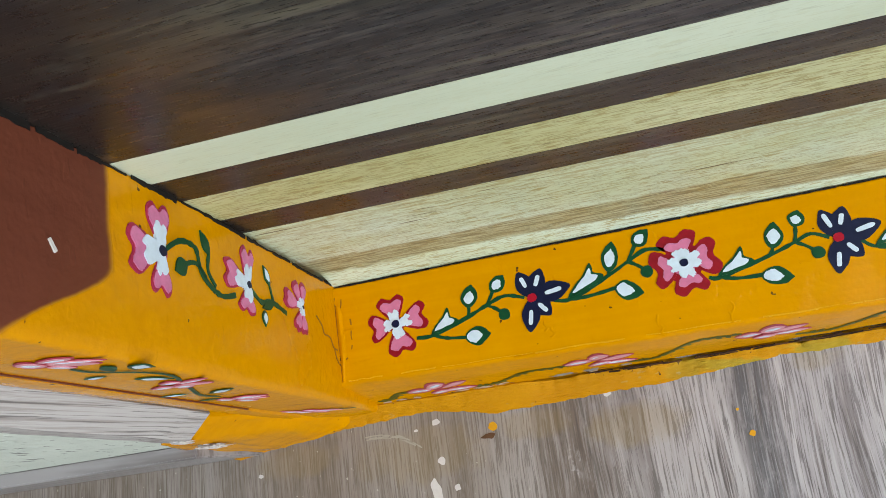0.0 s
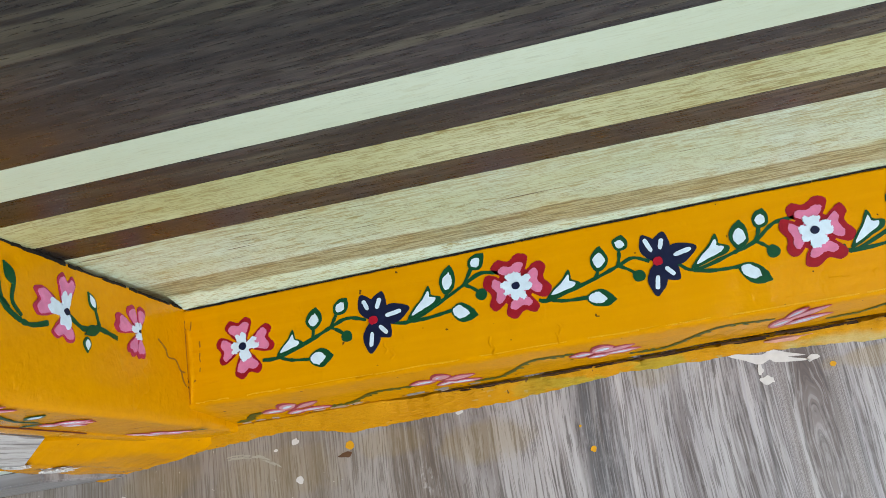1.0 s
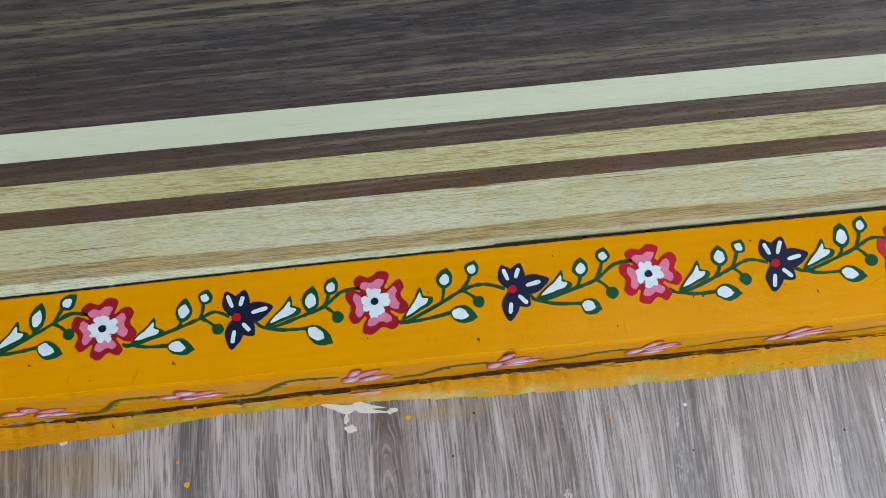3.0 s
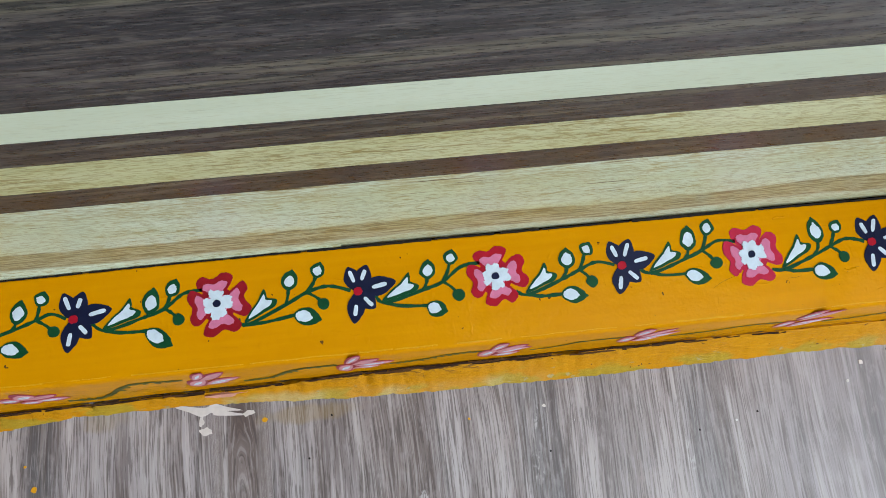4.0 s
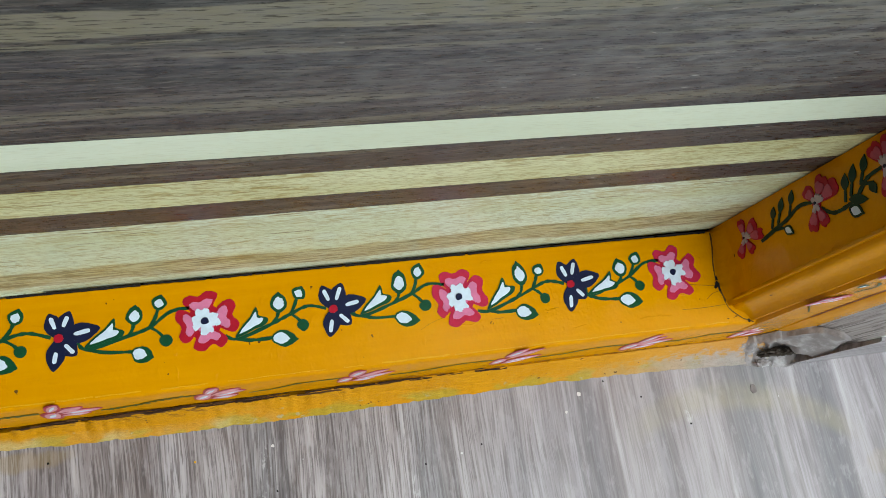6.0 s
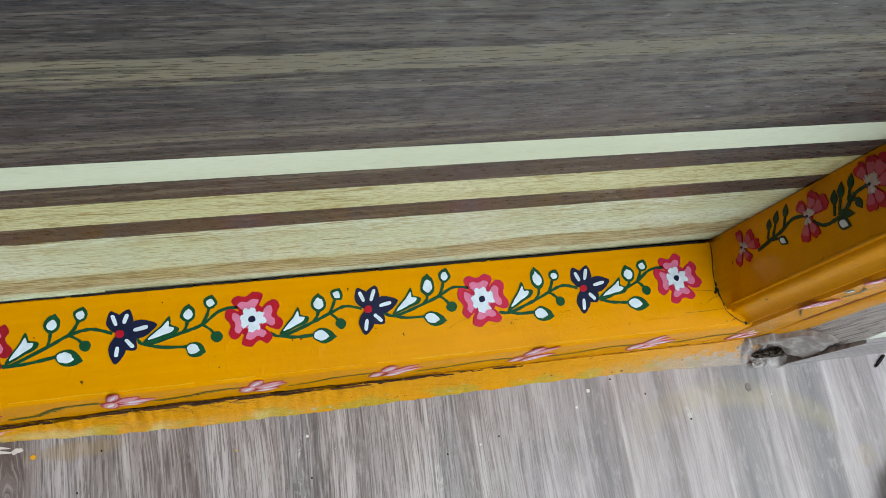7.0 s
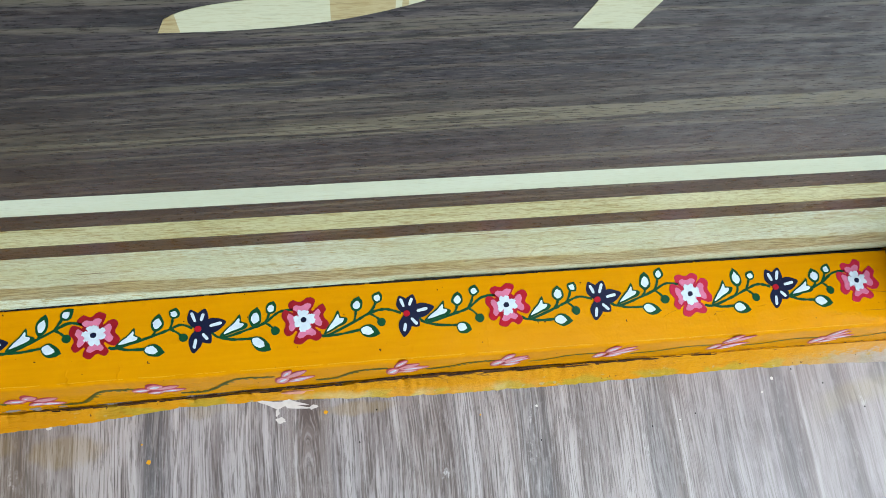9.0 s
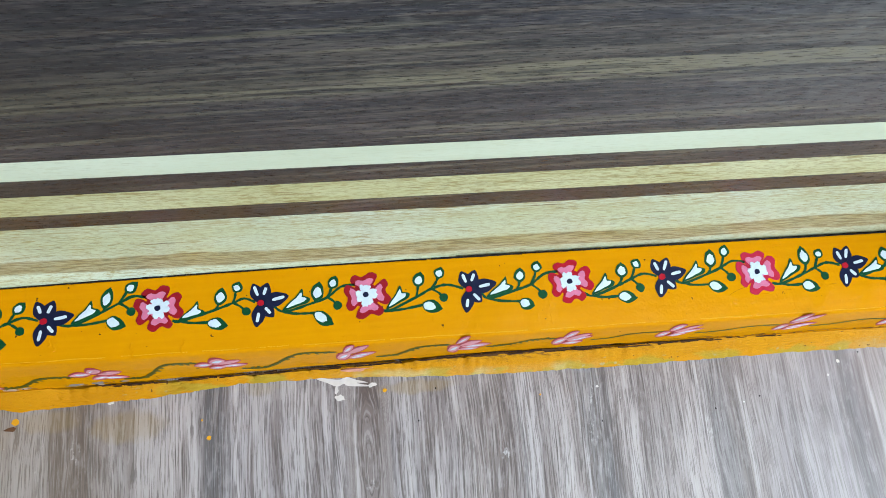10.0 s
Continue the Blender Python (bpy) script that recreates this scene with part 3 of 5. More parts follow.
def blossom(parent, surface, centre, angles, length, half, seed, rim=0.26, outline=None, fill=None, base=0.8, throat_size=1.0, name="painted_flower", own=None, pale=None):
    """A four-petalled flower: rimmed heart petals, white throat, dark eye."""
    rnd = random.Random(seed)
    flower = new(name)
    flower.parent = parent
    outline, fill = outline or RED, fill or PINK
    bm = bmesh.new()
    ring = [(math.cos(t) * rnd.uniform(0.9, 1.1), math.sin(t) * rnd.uniform(0.9, 1.1)) for t in (i * math.pi / 4 for i in range(8))]
    coat(bm, rounded(turned(ring, centre, 0, half * base, half * base), 3), surface, -0.2, 0)
    coat(bm, rounded(turned(ring, centre, 0.3, half * base * 0.62, half * base * 0.62), 3), surface, 2.0, 1)
    part("flower_base", bm, [outline, fill], flower)
    for k, (deg, grow) in enumerate(angles):
        a = radians(deg + rnd.uniform(-3, 3))
        g, w = (length * grow * rnd.uniform(0.96, 1.04), half * rnd.uniform(0.94, 1.06)) if not own else (grow, own[k])
        bm = bmesh.new()
        heart = [((0.97 if own and u == 0.85 and w < 0.0075 else u) + rnd.uniform(-0.03, 0.03), v * (0.92 if own else 1.0) + rnd.uniform(-0.05, 0.05)) for u, v in HEART]
        coat(bm, rounded(turned(heart, centre, a, g, w), 7, 0.00017, rnd), surface, 0.4 * k, 0)
        inner = [(0.2 + u * (0.8 - rim), v * (1 - 1.25 * rim)) for u, v in heart]
        coat(bm, rounded(turned(inner, centre, a, g, w), 6, 0.00022, rnd), surface, 2.2 + 0.3 * k, 1)
        throat = [(-0.04, 0.0), (0.10, 0.26), (0.28, 0.38), (0.46, 0.42), (0.54, 0.24), (0.47, 0.05), (0.55, -0.16), (0.46, -0.42), (0.28, -0.38), (0.10, -0.26)]
        throat = [(u * throat_size * rnd.uniform(0.9, 1.1), v * throat_size * rnd.uniform(0.85, 1.15)) for u, v in throat]
        coat(bm, rounded(turned(throat, centre, a, g, w), 5, 0.00015 if own else 0.00042, rnd), surface, 4.2 + 0.3 * k, 2)
        part("petal", bm, [outline, fill, pale or WHITE], flower)
    bm = bmesh.new()
    eye = [(math.cos(t) * rnd.uniform(0.85, 1.15), math.sin(t) * rnd.uniform(0.8, 1.1)) for t in (i * math.pi / 4 for i in range(8))]
    coat(bm, rounded(turned(eye, centre, 0.2, length * 0.135, length * 0.125), 3), surface, 6.5, 0)
    part("flower_eye", bm, NAVY, flower)
    return flower


def star(parent, surface, centre, seed, scale=1.0):
    """A navy flower of five pointed petals with white dashes and a red heart."""
    rnd = random.Random(seed)
    flower = new("painted_blue_flower")
    flower.parent = parent
    c = Vector(centre) + Vector((-0.0015, 0))
    for k, (tx, ty, w) in enumerate(((-6, 17, 5.0), (7, 17, 5.0), (23.5, 4.0, 5.6), (10.5, -12.5, 5.0), (-3.5, -19.5, 5.0))):
        d = Vector((tx + rnd.uniform(-1, 1), ty + rnd.uniform(-1, 1))) * 0.001 * scale
        a, g = math.atan2(d.y, d.x), d.length
        bm = bmesh.new()
        coat(bm, rounded(turned(LANCE, c, a, g, w * 0.00112 * scale), 4, 0.00012, rnd), surface, 0.4 * k, 0)
        s0, s1 = rnd.uniform(0.36, 0.44), rnd.uniform(0.74, 0.84)
        dash = [(s0 + u * (s1 - s0), v) for u, v in DASH]
        coat(bm, rounded(turned(dash, c, a, g, 0.0013 * scale), 3, 0.0001, rnd), surface, 2.6, 1)
        part("petal", bm, [NAVY, WHITE], flower)
    bm = bmesh.new()
    coat(bm, rounded(turned([(1, 0.2), (0.5, 0.9), (-0.6, 0.8), (-1, -0.1), (-0.5, -0.9), (0.7, -0.8)], c, 0.1, 0.0029 * scale, 0.0027 * scale), 3, 0.0002, rnd), surface, 3.6, 0)
    part("flower_heart", bm, RED, flower)
    return flower


def sprig(parent, surface, start, end, seed, cup, cup_end, low1, tip1, low2, tip2, knob, leaf0, leaf1, from_flower):
    """A stem from one flower to the next with a cup-shaped bud, two upright buds, a berry and a low leaf; places in millimetres from the first flower."""
    rnd = random.Random(seed)
    holder = new("painted_sprig")
    holder.parent = parent

    def put(p):
        return Vector((start[0] + 0.001 * p[0], start[1] + 0.001 * p[1]))

    cup, cup_end, low1, tip1, low2, tip2, knob, leaf0, leaf1 = (put(p) for p in (cup, cup_end, low1, tip1, low2, tip2, knob, leaf0, leaf1))
    c1, c2 = low1.lerp(tip1, 0.5), low2.lerp(tip2, 0.5)
    joint = Vector((0.5 * (c1.x + knob.x), knob.y + 0.38 * (c2.y - knob.y)))
    fork = cup.lerp(joint, 0.66) + Vector((0, -0.0012))
    first = put((12, -11)) if from_flower else put((9, -3))
    last = Vector((end[0] - 0.006, end[1] + 0.001)) if from_flower else Vector((end[0] - 0.009, end[1] + 0.010))
    over = joint.lerp(last, 0.5) + Vector((0, 0.0035))

    bm = bmesh.new()
    coat(bm, ribbon([first, cup + Vector((0.002, -0.001)), fork, joint, over, last], 0.0022, rnd), surface, 0.0, 0)
    part("stem", bm, GREEN, holder)

    def bud(foot, low, tip, half, white):
        bm = bmesh.new()
        coat(bm, ribbon([foot, foot.lerp(low, 0.6) + Vector((0.0006, 0)), low.lerp(tip, 0.2)], 0.0021, rnd, 4), surface, 0.3, 0)
        d = tip - low
        a = math.atan2(d.y, d.x)
        shape = [(u, v * rnd.uniform(0.9, 1.1)) for u, v in OVAL]
        coat(bm, rounded(turned(shape, low, a, d.length, half), 4, 0.00012, rnd), surface, 1.0, 0)
        inside = [(0.16 + u * white * rnd.uniform(0.94, 1.04), v * (white + 0.04) * rnd.uniform(0.9, 1.08)) for u, v in shape]
        coat(bm, rounded(turned(inside, low, a, d.length, half), 3, 0.0002, rnd), surface, 2.4, 1)
        part("bud", bm, [GREEN, WHITE], holder)

    bud(fork, low1, tip1, 0.0052, rnd.uniform(0.56, 0.62))
    bud(joint, low2, tip2, 0.0046, rnd.uniform(0.54, 0.6))
    bm = bmesh.new()
    bend = cup.lerp(leaf0, 0.45) + Vector((0, -0.0016))
    coat(bm, ribbon([cup + Vector((0.001, -0.001)), bend, leaf0 + Vector((0.002, 0))], 0.0021, rnd), surface, 0.2, 0)
    d = leaf1 - leaf0
    a = math.atan2(d.y, d.x)
    half = rnd.uniform(0.0050, 0.0056)
    shape = [(u, v * rnd.uniform(0.9, 1.12)) for u, v in OVAL]
    coat(bm, rounded(turned(shape, leaf0, a, d.length, half), 4, 0.00012, rnd), surface, 0.9, 0)
    inside = [(0.06 + u * 0.62, v * 0.66 * rnd.uniform(0.92, 1.08)) for u, v in shape]
    coat(bm, rounded(turned(inside, leaf0, a, d.length, half), 3, 0.00022, rnd), surface, 2.3, 1)
    part("leaf", bm, [GREEN, WHITE], holder)
    bm = bmesh.new()
    coat(bm, ribbon([joint, joint.lerp(knob, 0.5) + Vector((0.0006, 0.0004)), knob], 0.0020, rnd, 4), surface, 0.2, 0)
    r = rnd.uniform(0.0036, 0.0041)
    ring = [(math.cos(t) * rnd.uniform(0.9, 1.1), math.sin(t) * rnd.uniform(0.9, 1.1)) for t in (i * math.pi / 4 for i in range(8))]
    coat(bm, rounded(turned(ring, knob, 0, r, r), 3), surface, 0.8, 0)
    part("berry", bm, GREEN, holder)
    d = cup_end - cup
    a = math.atan2(d.y, d.x)
    shape = [(0.0, 0.0), (0.35, 0.34), (0.72, 0.5), (1.06, 0.86), (1.02, 0.36), (0.96, 0.0), (1.1, -0.7), (0.92, -1.0), (0.6, -0.68), (0.3, -0.42)]
    bm = bmesh.new()
    coat(bm, rounded(turned(shape, cup, a, d.length, 0.0070), 3, 0.0001, rnd), surface, 0.9, 0)
    inside = [(0.17 + u * 0.74, v * 0.6) for u, v in shape]
    coat(bm, rounded(turned(inside, cup, a, d.length, 0.0070), 3, 0.00015, rnd), surface, 2.3, 1)
    part("cup_bud", bm, [GREEN, WHITE], holder)
    return holder


A_STROKES = ((-0.15, 0.06, 184, 0.95, 0.17), (-0.34, 0.13, 6, 0.74, 0.26), (-0.02, 0.02, 10, 1.15, 0.15), (-0.05, -0.16, -3, 1.2, 0.13), (-0.45, -0.30, 4, 0.80, 0.17))
B_STROKES = ((-1.0, -0.22, 24, 0.75, 0.25), (-0.52, 0.16, 30, 0.80, 0.20), (-0.45, 0.02, 17, 1.25, 0.15), (-0.40, -0.10, 8, 1.40, 0.13), (-0.50, -0.24, 2, 1.0, 0.13))


def spray(parent, surface, centre, size, seed, lean=0.0, tall=1.0, fan=False):
    """A quick pink flower of overlapping, thinly outlined brush strokes."""
    rnd = random.Random(seed)
    holder = new("painted_pink_spray")
    holder.parent = parent

    def place(pts):
        return [(centre[0] + p * size * math.cos(lean) - q * size * tall * math.sin(lean), centre[1] + p * size * math.sin(lean) + q * size * tall * math.cos(lean)) for p, q in pts]

    for k, (u, v, deg, g, half) in enumerate(B_STROKES if fan else A_STROKES):
        bm = bmesh.new()
        at = (u + rnd.uniform(-1, 1) * 0.06, v + rnd.uniform(-1, 1) * 0.07)
        a, g, half = radians(deg + rnd.uniform(-5, 5)), g * rnd.uniform(0.88, 1.1), half * rnd.uniform(0.85, 1.2)
        shape = OVAL if half > 0.22 else LANCE
        coat(bm, rounded(place(turned(shape, at, a, g, half)), 3, 0.0001, rnd), surface, 0.4 * k, 0)
        coat(bm, rounded(place(turned([(0.07 + p * 0.86, q * (0.66 if fan else 0.58)) for p, q in shape], at, a, g, half)), 3, 0.0001, rnd), surface, 0.4 * k + 2.6, 1)
        if k != 2:
            coat(bm, rounded(place(turned([(0.2 + p * 0.55, q * 0.22) for p, q in LANCE], at, a, g, half)), 3), surface, 0.4 * k + 4.4, 2)
        part("petal", bm, [ROSE, DULLPINK, WHITE], holder)
    return holder


def vine(parent, surface, pts, seed, width=0.0016, barbs=True, mat=None):
    """A thin stem with short leaf strokes along it."""
    rnd = random.Random(seed)
    bm = bmesh.new()
    coat(bm, ribbon(pts, width, rnd, 8), surface, 0.0, 0)
    if barbs:
        n = 9 * (len(pts) - 1)
        for i in range(2, n - 1):
            t = i / n * (len(pts) - 1)
            k = min(int(t), len(pts) - 2)
            p = Vector(pts[k]).lerp(Vector(pts[k + 1]), t - k)
            side = 1 if i % 2 else -1
            coat(bm, turned(LANCE, p, radians(side * rnd.uniform(30, 60)), rnd.uniform(0.003, 0.006), 0.0014), surface, 0.4, 0)
    return part("painted_vine", bm, mat or OLIVE, parent)


# ---- the room ----
def front_edge(x):
    """The threshold's front arris."""
    return -0.0695 - 0.0140 * x


def front_wave(x):
    """Small unevenness of the brushed front."""
    return 0.0005 * noise.noise((x * 35, 0, 0)) + 0.0003 * noise.noise((x * 130, 0, 5))


def front_y(x, z):
    """The threshold's front face, which leans out more at the west end."""
    return front_edge(x) + front_wave(x) - 0.0013 - (0.078 - z) * float(np.interp(x, [0.0, 0.5], [0.120, 0.058]))


def seam_z(x):
    """Height of the joint between the board and the mortar fillet."""
    return float(np.interp(x, [-0.06, 0.14, 0.25, 0.34, 0.43, 0.5, 0.6, 0.7, 0.8, 0.95], [0.008, 0.009, 0.013, 0.018, 0.020, 0.023, 0.021, 0.020, 0.017, 0.014]))


def paint_limit(x):
    """How far the painted mortar runs out onto the floor."""
    xs = [-0.14, -0.09, -0.04, 0.03, 0.08, 0.2, 0.27, 0.36, 0.45, 0.5, 0.62, 0.8, 0.9, 1.0, 1.06]
    ys = [-0.094, -0.099, -0.0925, -0.0885, -0.0970, -0.0935, -0.0880, -0.0895, -0.0955, -0.0980, -0.1005, -0.1010, -0.1040, -0.1100, -0.1085]
    return float(np.interp(x, xs, ys)) + 0.0012 * noise.noise((x * 60, 0, 3)) + 0.0008 * noise.noise((x * 210, 1, 3))


floor = part("floor", box((-1.3, -2.7, -0.12), (2.2, 0.12, 0.0)), FLOOR)
tagged(floor, "grey-brown wood-grain floor with dried paint spots", "floor", kind="structure")

rows = []
for x in (-1.3, -0.081):
    rows.append([(x, 0.12, 0.0)] + [(x, -0.0907 + 0.045 * (max(0.17, min(z, 0.45)) - 0.2), z) for z in (0.0, 0.1, 0.17, 0.24, 0.32, 0.45, 2.7)] + [(x, 0.12, 2.7)])
wall = part("wall_west_of_door", sweep(rows), PLASTER)
tagged(wall, "rough white plastered wall beside the door", "wall", kind="structure")
bm = box((1.022, -0.05, 0.0), (1.046, 0.12, 2.12))
tagged(part("wall_packing", bm, PLASTER), "plaster packing behind the door frame", "wall", kind="structure")


def plaster_face(z):
    """The east wall's plaster swells towards its foot."""
    return float(np.interp(z, [0.0, 0.095, 0.19, 0.27, 0.4, 3.0], [-0.1095, -0.1085, -0.0995, -0.0945, -0.0925, -0.0925]))


rows = []
for x in (1.046, 2.2):
    rows.append([(x, 0.12, 0.0)] + [(x, plaster_face(z), z) for z in (0.0, 0.05, 0.095, 0.12, 0.15, 0.19, 0.23, 0.27, 0.33, 0.4, 2.7)] + [(x, 0.12, 2.7)])
wall = part("wall_east_of_door", sweep(rows), PLASTER)
tagged(wall, "rough white plastered wall beside the door", "wall", kind="structure")
wall = part("wall_over_door", box((-0.072, -0.0915, 2.12), (1.046, 0.12, 2.7)), PLASTER)
tagged(wall, "white plastered wall above the door", "wall", kind="structure")
# assumed wall out of view, kept dark to lessen bounced light
wall = part("unseen_wall_west", box((-1.42, -2.7, 0.0), (-1.3, 0.12, 2.7)), WALLBROWN)
tagged(wall, "unseen room wall, brown to cut the bounce onto the east jamb", "wall", kind="structure")
bm = box((-1.42, -2.82, 0.0), (2.32, -2.7, 1.02))
box((-1.42, -2.82, 2.28), (2.32, -2.7, 2.7), bm)
box((-1.42, -2.82, 1.02), (0.48, -2.7, 2.28), bm)
box((1.62, -2.82, 1.02), (2.32, -2.7, 2.28), bm)
wall = part("wall_south", bm, WALLPAINT)
tagged(wall, "pale painted room wall with a window opening", "wall", kind="structure")
bm = box((2.2, -2.7, 0.0), (2.32, 0.12, 0.82))
box((2.2, -2.7, 2.08), (2.32, 0.12, 2.7), bm)
box((2.2, -2.7, 0.82), (2.32, -1.08, 2.08), bm)
box((2.2, -0.12, 0.82), (2.32, 0.12, 2.08), bm)
wall = part("wall_east", bm, WALLPAINT)
tagged(wall, "pale painted room wall with a side window opening", "wall", kind="structure")
# ceiling out of view, left open for the added overhead lamp
bm = box((-1.42, -2.82, 2.7), (0.98, 0.12, 2.8))
box((2.12, -2.82, 2.7), (2.32, 0.12, 2.8), bm)
box((0.98, -2.82, 2.7), (2.12, -1.92, 2.8), bm)
box((0.98, -0.18, 2.7), (2.12, 0.12, 2.8), bm)
ceiling = part("ceiling", bm, WALLPAINT)
tagged(ceiling, "unseen pale ceiling with an added opening for the overhead fill", "ceiling", kind="structure")

for name, x0, x1, y0, y1 in (("baseboard_west", -1.3, -0.100, -0.1015, -0.0915),):
    b = part(name, box((x0, y0, 0.0), (x1, y1, 0.092), bevel=0.0012), TILE)
    tagged(b, "grey tile skirting along the foot of the wall", "baseboard", kind="structure")


b = part("baseboard_east", sweep([[(x + 0.002, -0.1085, 0.0), (x, -0.1155 - s, 0.0), (x + 0.010 * c, -0.1135 - s, 0.05), (x + 0.022 * c, -0.1118 - s, 0.090), (x + 0.023 * c, -0.1112 - s, 0.0915), (x + 0.024 * c, -0.1080, 0.0915)] for x, s, c in ((1.026, 0.0, 1), (1.19, 0.002, 1), (2.175, 0.004, 1))]), TILE)
tagged(b, "grey tile skirting with a broken end beside the door", "baseboard", kind="structure")

# ---- the door leaf ----
def leaf_box(x0, x1, z0, z1, y0=0.0, y1=0.003):
    return box((x0 - 0.5, y0, z0), (x1 - 0.5, y1, z1))


door = tagged(new("door_1"), "closed laminate door with dark and pale wood-grain strips", "door", kind="structure")
door.matrix_basis = pose(0.5, -0.0048, 0, rz=-0.573)
LEFT, RIGHT = -0.018, 0.960
part("leaf_core", leaf_box(LEFT, RIGHT, 0.0775, 2.06, 0.0032, 0.036), CORE, door)
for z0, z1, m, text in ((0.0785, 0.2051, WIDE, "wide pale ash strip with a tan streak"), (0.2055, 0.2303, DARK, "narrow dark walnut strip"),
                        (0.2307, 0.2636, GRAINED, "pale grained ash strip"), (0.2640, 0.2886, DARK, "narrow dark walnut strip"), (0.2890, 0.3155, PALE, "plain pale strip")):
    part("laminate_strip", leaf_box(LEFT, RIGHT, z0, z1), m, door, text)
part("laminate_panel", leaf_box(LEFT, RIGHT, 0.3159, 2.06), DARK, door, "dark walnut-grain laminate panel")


def on_leaf(x, z, h):
    return (x - 0.5, -h, z)


def inlay(outline, mats, splits):
    """A flat pale inlay cut into lengths of other tones at the given x."""
    holder = new("inlay_motif")
    holder.parent = door
    marks = [-9.0, *splits, 9.0]
    for k in range(len(marks) - 1):
        clip = list(outline)
        for edge, sign in ((marks[k], 1), (marks[k + 1], -1)):
            res = []
            for a, b in zip(clip, clip[1:] + clip[:1]):
                ina, inb = (a[0] - edge) * sign >= 0, (b[0] - edge) * sign >= 0
                if ina:
                    res.append(a)
                if ina != inb:
                    t = (edge - a[0]) / (b[0] - a[0])
                    res.append((edge, a[1] + t * (b[1] - a[1])))
            clip = res
        if len(clip) > 2:
            bm = bmesh.new()
            coat(bm, clip, on_leaf, 0.0, 0)
            part("inlay_piece", bm, mats[k], holder)
    return holder


def blade(x0, z0, x1, rise, power, fat):
    """A leaf-shaped inlay with a blunt full start and a long drawn tip."""
    ups, lows = [], []
    for i in range(33):
        t = i / 32
        low = z0 + rise * t ** power
        lows.append((x0 + (x1 - x0) * t, low))
        ups.append((x0 + (x1 - x0) * t, low + fat * t ** 0.45 * (1 - t) ** 0.8))
    return ups + lows[-2:0:-1]


inlay(blade(0.3615, 0.4829, 0.4868, 0.0300, 2.8, 0.0440), [TAN, CREAM, TAN, CREAM, TAN, CREAM], [0.3700, 0.4284, 0.4535, 0.4560, 0.4585])
inlay(blade(0.4029, 0.5165, 0.528, 0.055, 2.5, 0.0512), [CREAM, TAN, CREAM], [0.4305, 0.465])
inlay([(0.5290, 0.4778), (0.5557, 0.4761), (0.5930, 0.6036), (0.5655, 0.6075)], [CREAM, GRAINED], [0.5620])

# ---- the painted frame ----
def sill_back(x):
    """The board's back arris, not quite parallel to the door."""
    return float(np.interp(x, [0, 0.12, 0.25, 0.35, 0.5, 0.6, 0.76, 0.93], [-0.0072, -0.0066, -0.0059, -0.0058, -0.0070, -0.0080, -0.0098, -0.0122]))


rows = []
for i in range(41):
    x = 0.47 * i / 40
    far = min(-0.0004, sill_back(x) + 0.0013 - (-0.0048 - 0.010 * (x - 0.5)))
    rows.append([(x - 0.5, 0.002, 0.0770), (x - 0.5, far, 0.0770), (x - 0.5, far, 0.0828), (x - 0.5, far + 0.0004, 0.0834), (x - 0.5, -0.0001, 0.0836 - far * 3.2), (x - 0.5, 0.002, 0.0836 - far * 3.2)])
part("bottom_bead", sweep(rows), WIDE, door, "worn pale edge strip along the foot of the door")

threshold = thing("door_threshold", "yellow painted wooden door threshold with hand-painted flowers", "threshold")
TOP = 0.083
rows = []
for i in range(481):
    x = -0.066 + (1.022 + 0.066) * i / 480
    e = front_edge(x) + front_wave(x)
    d = 0.0004 * noise.noise((x * 50, 7, 0))
    back = sill_back(x) + 0.0003 * noise.noise((x * 40, 3, 1)) + 0.0003 * noise.noise((x * 160, 3, 7))
    rows.append([(x, 0.055, 0.045), (x, back, 0.045), (x, back, TOP - 0.0008), (x, back - 0.0009, TOP), (x, e + 0.0026, TOP), (x, e + 0.0006, TOP - 0.0007 + d),
                 (x, e - 0.0004, TOP - 0.0022), (x, front_y(x, TOP - 0.005), TOP - 0.005), (x, front_y(x, 0.045) + 0.0003 * noise.noise((x * 60, 2, 4)), 0.045), (x, front_y(x, seam_z(x)), seam_z(x)),
                 (x, front_y(x, seam_z(x)) + 0.0014, seam_z(x) - 0.0014), (x, e + 0.002, seam_z(x) - 0.0016), (x, e + 0.002, 0.0), (x, 0.055, 0.0)])
# added dark block: paints the shade of the gap under the door
part("rebate_shade", box((-0.015, -0.0030, 0.0452), (0.955, 0.03, 0.0745)), DIRTSHADE, threshold, "added dark filler that stands for the shade in the gap under the door")
part("sill_board", sweep(rows), YELLOW, threshold, "glossy yellow painted board with an uneven arris", smooth=True)

rows, seam = [], []
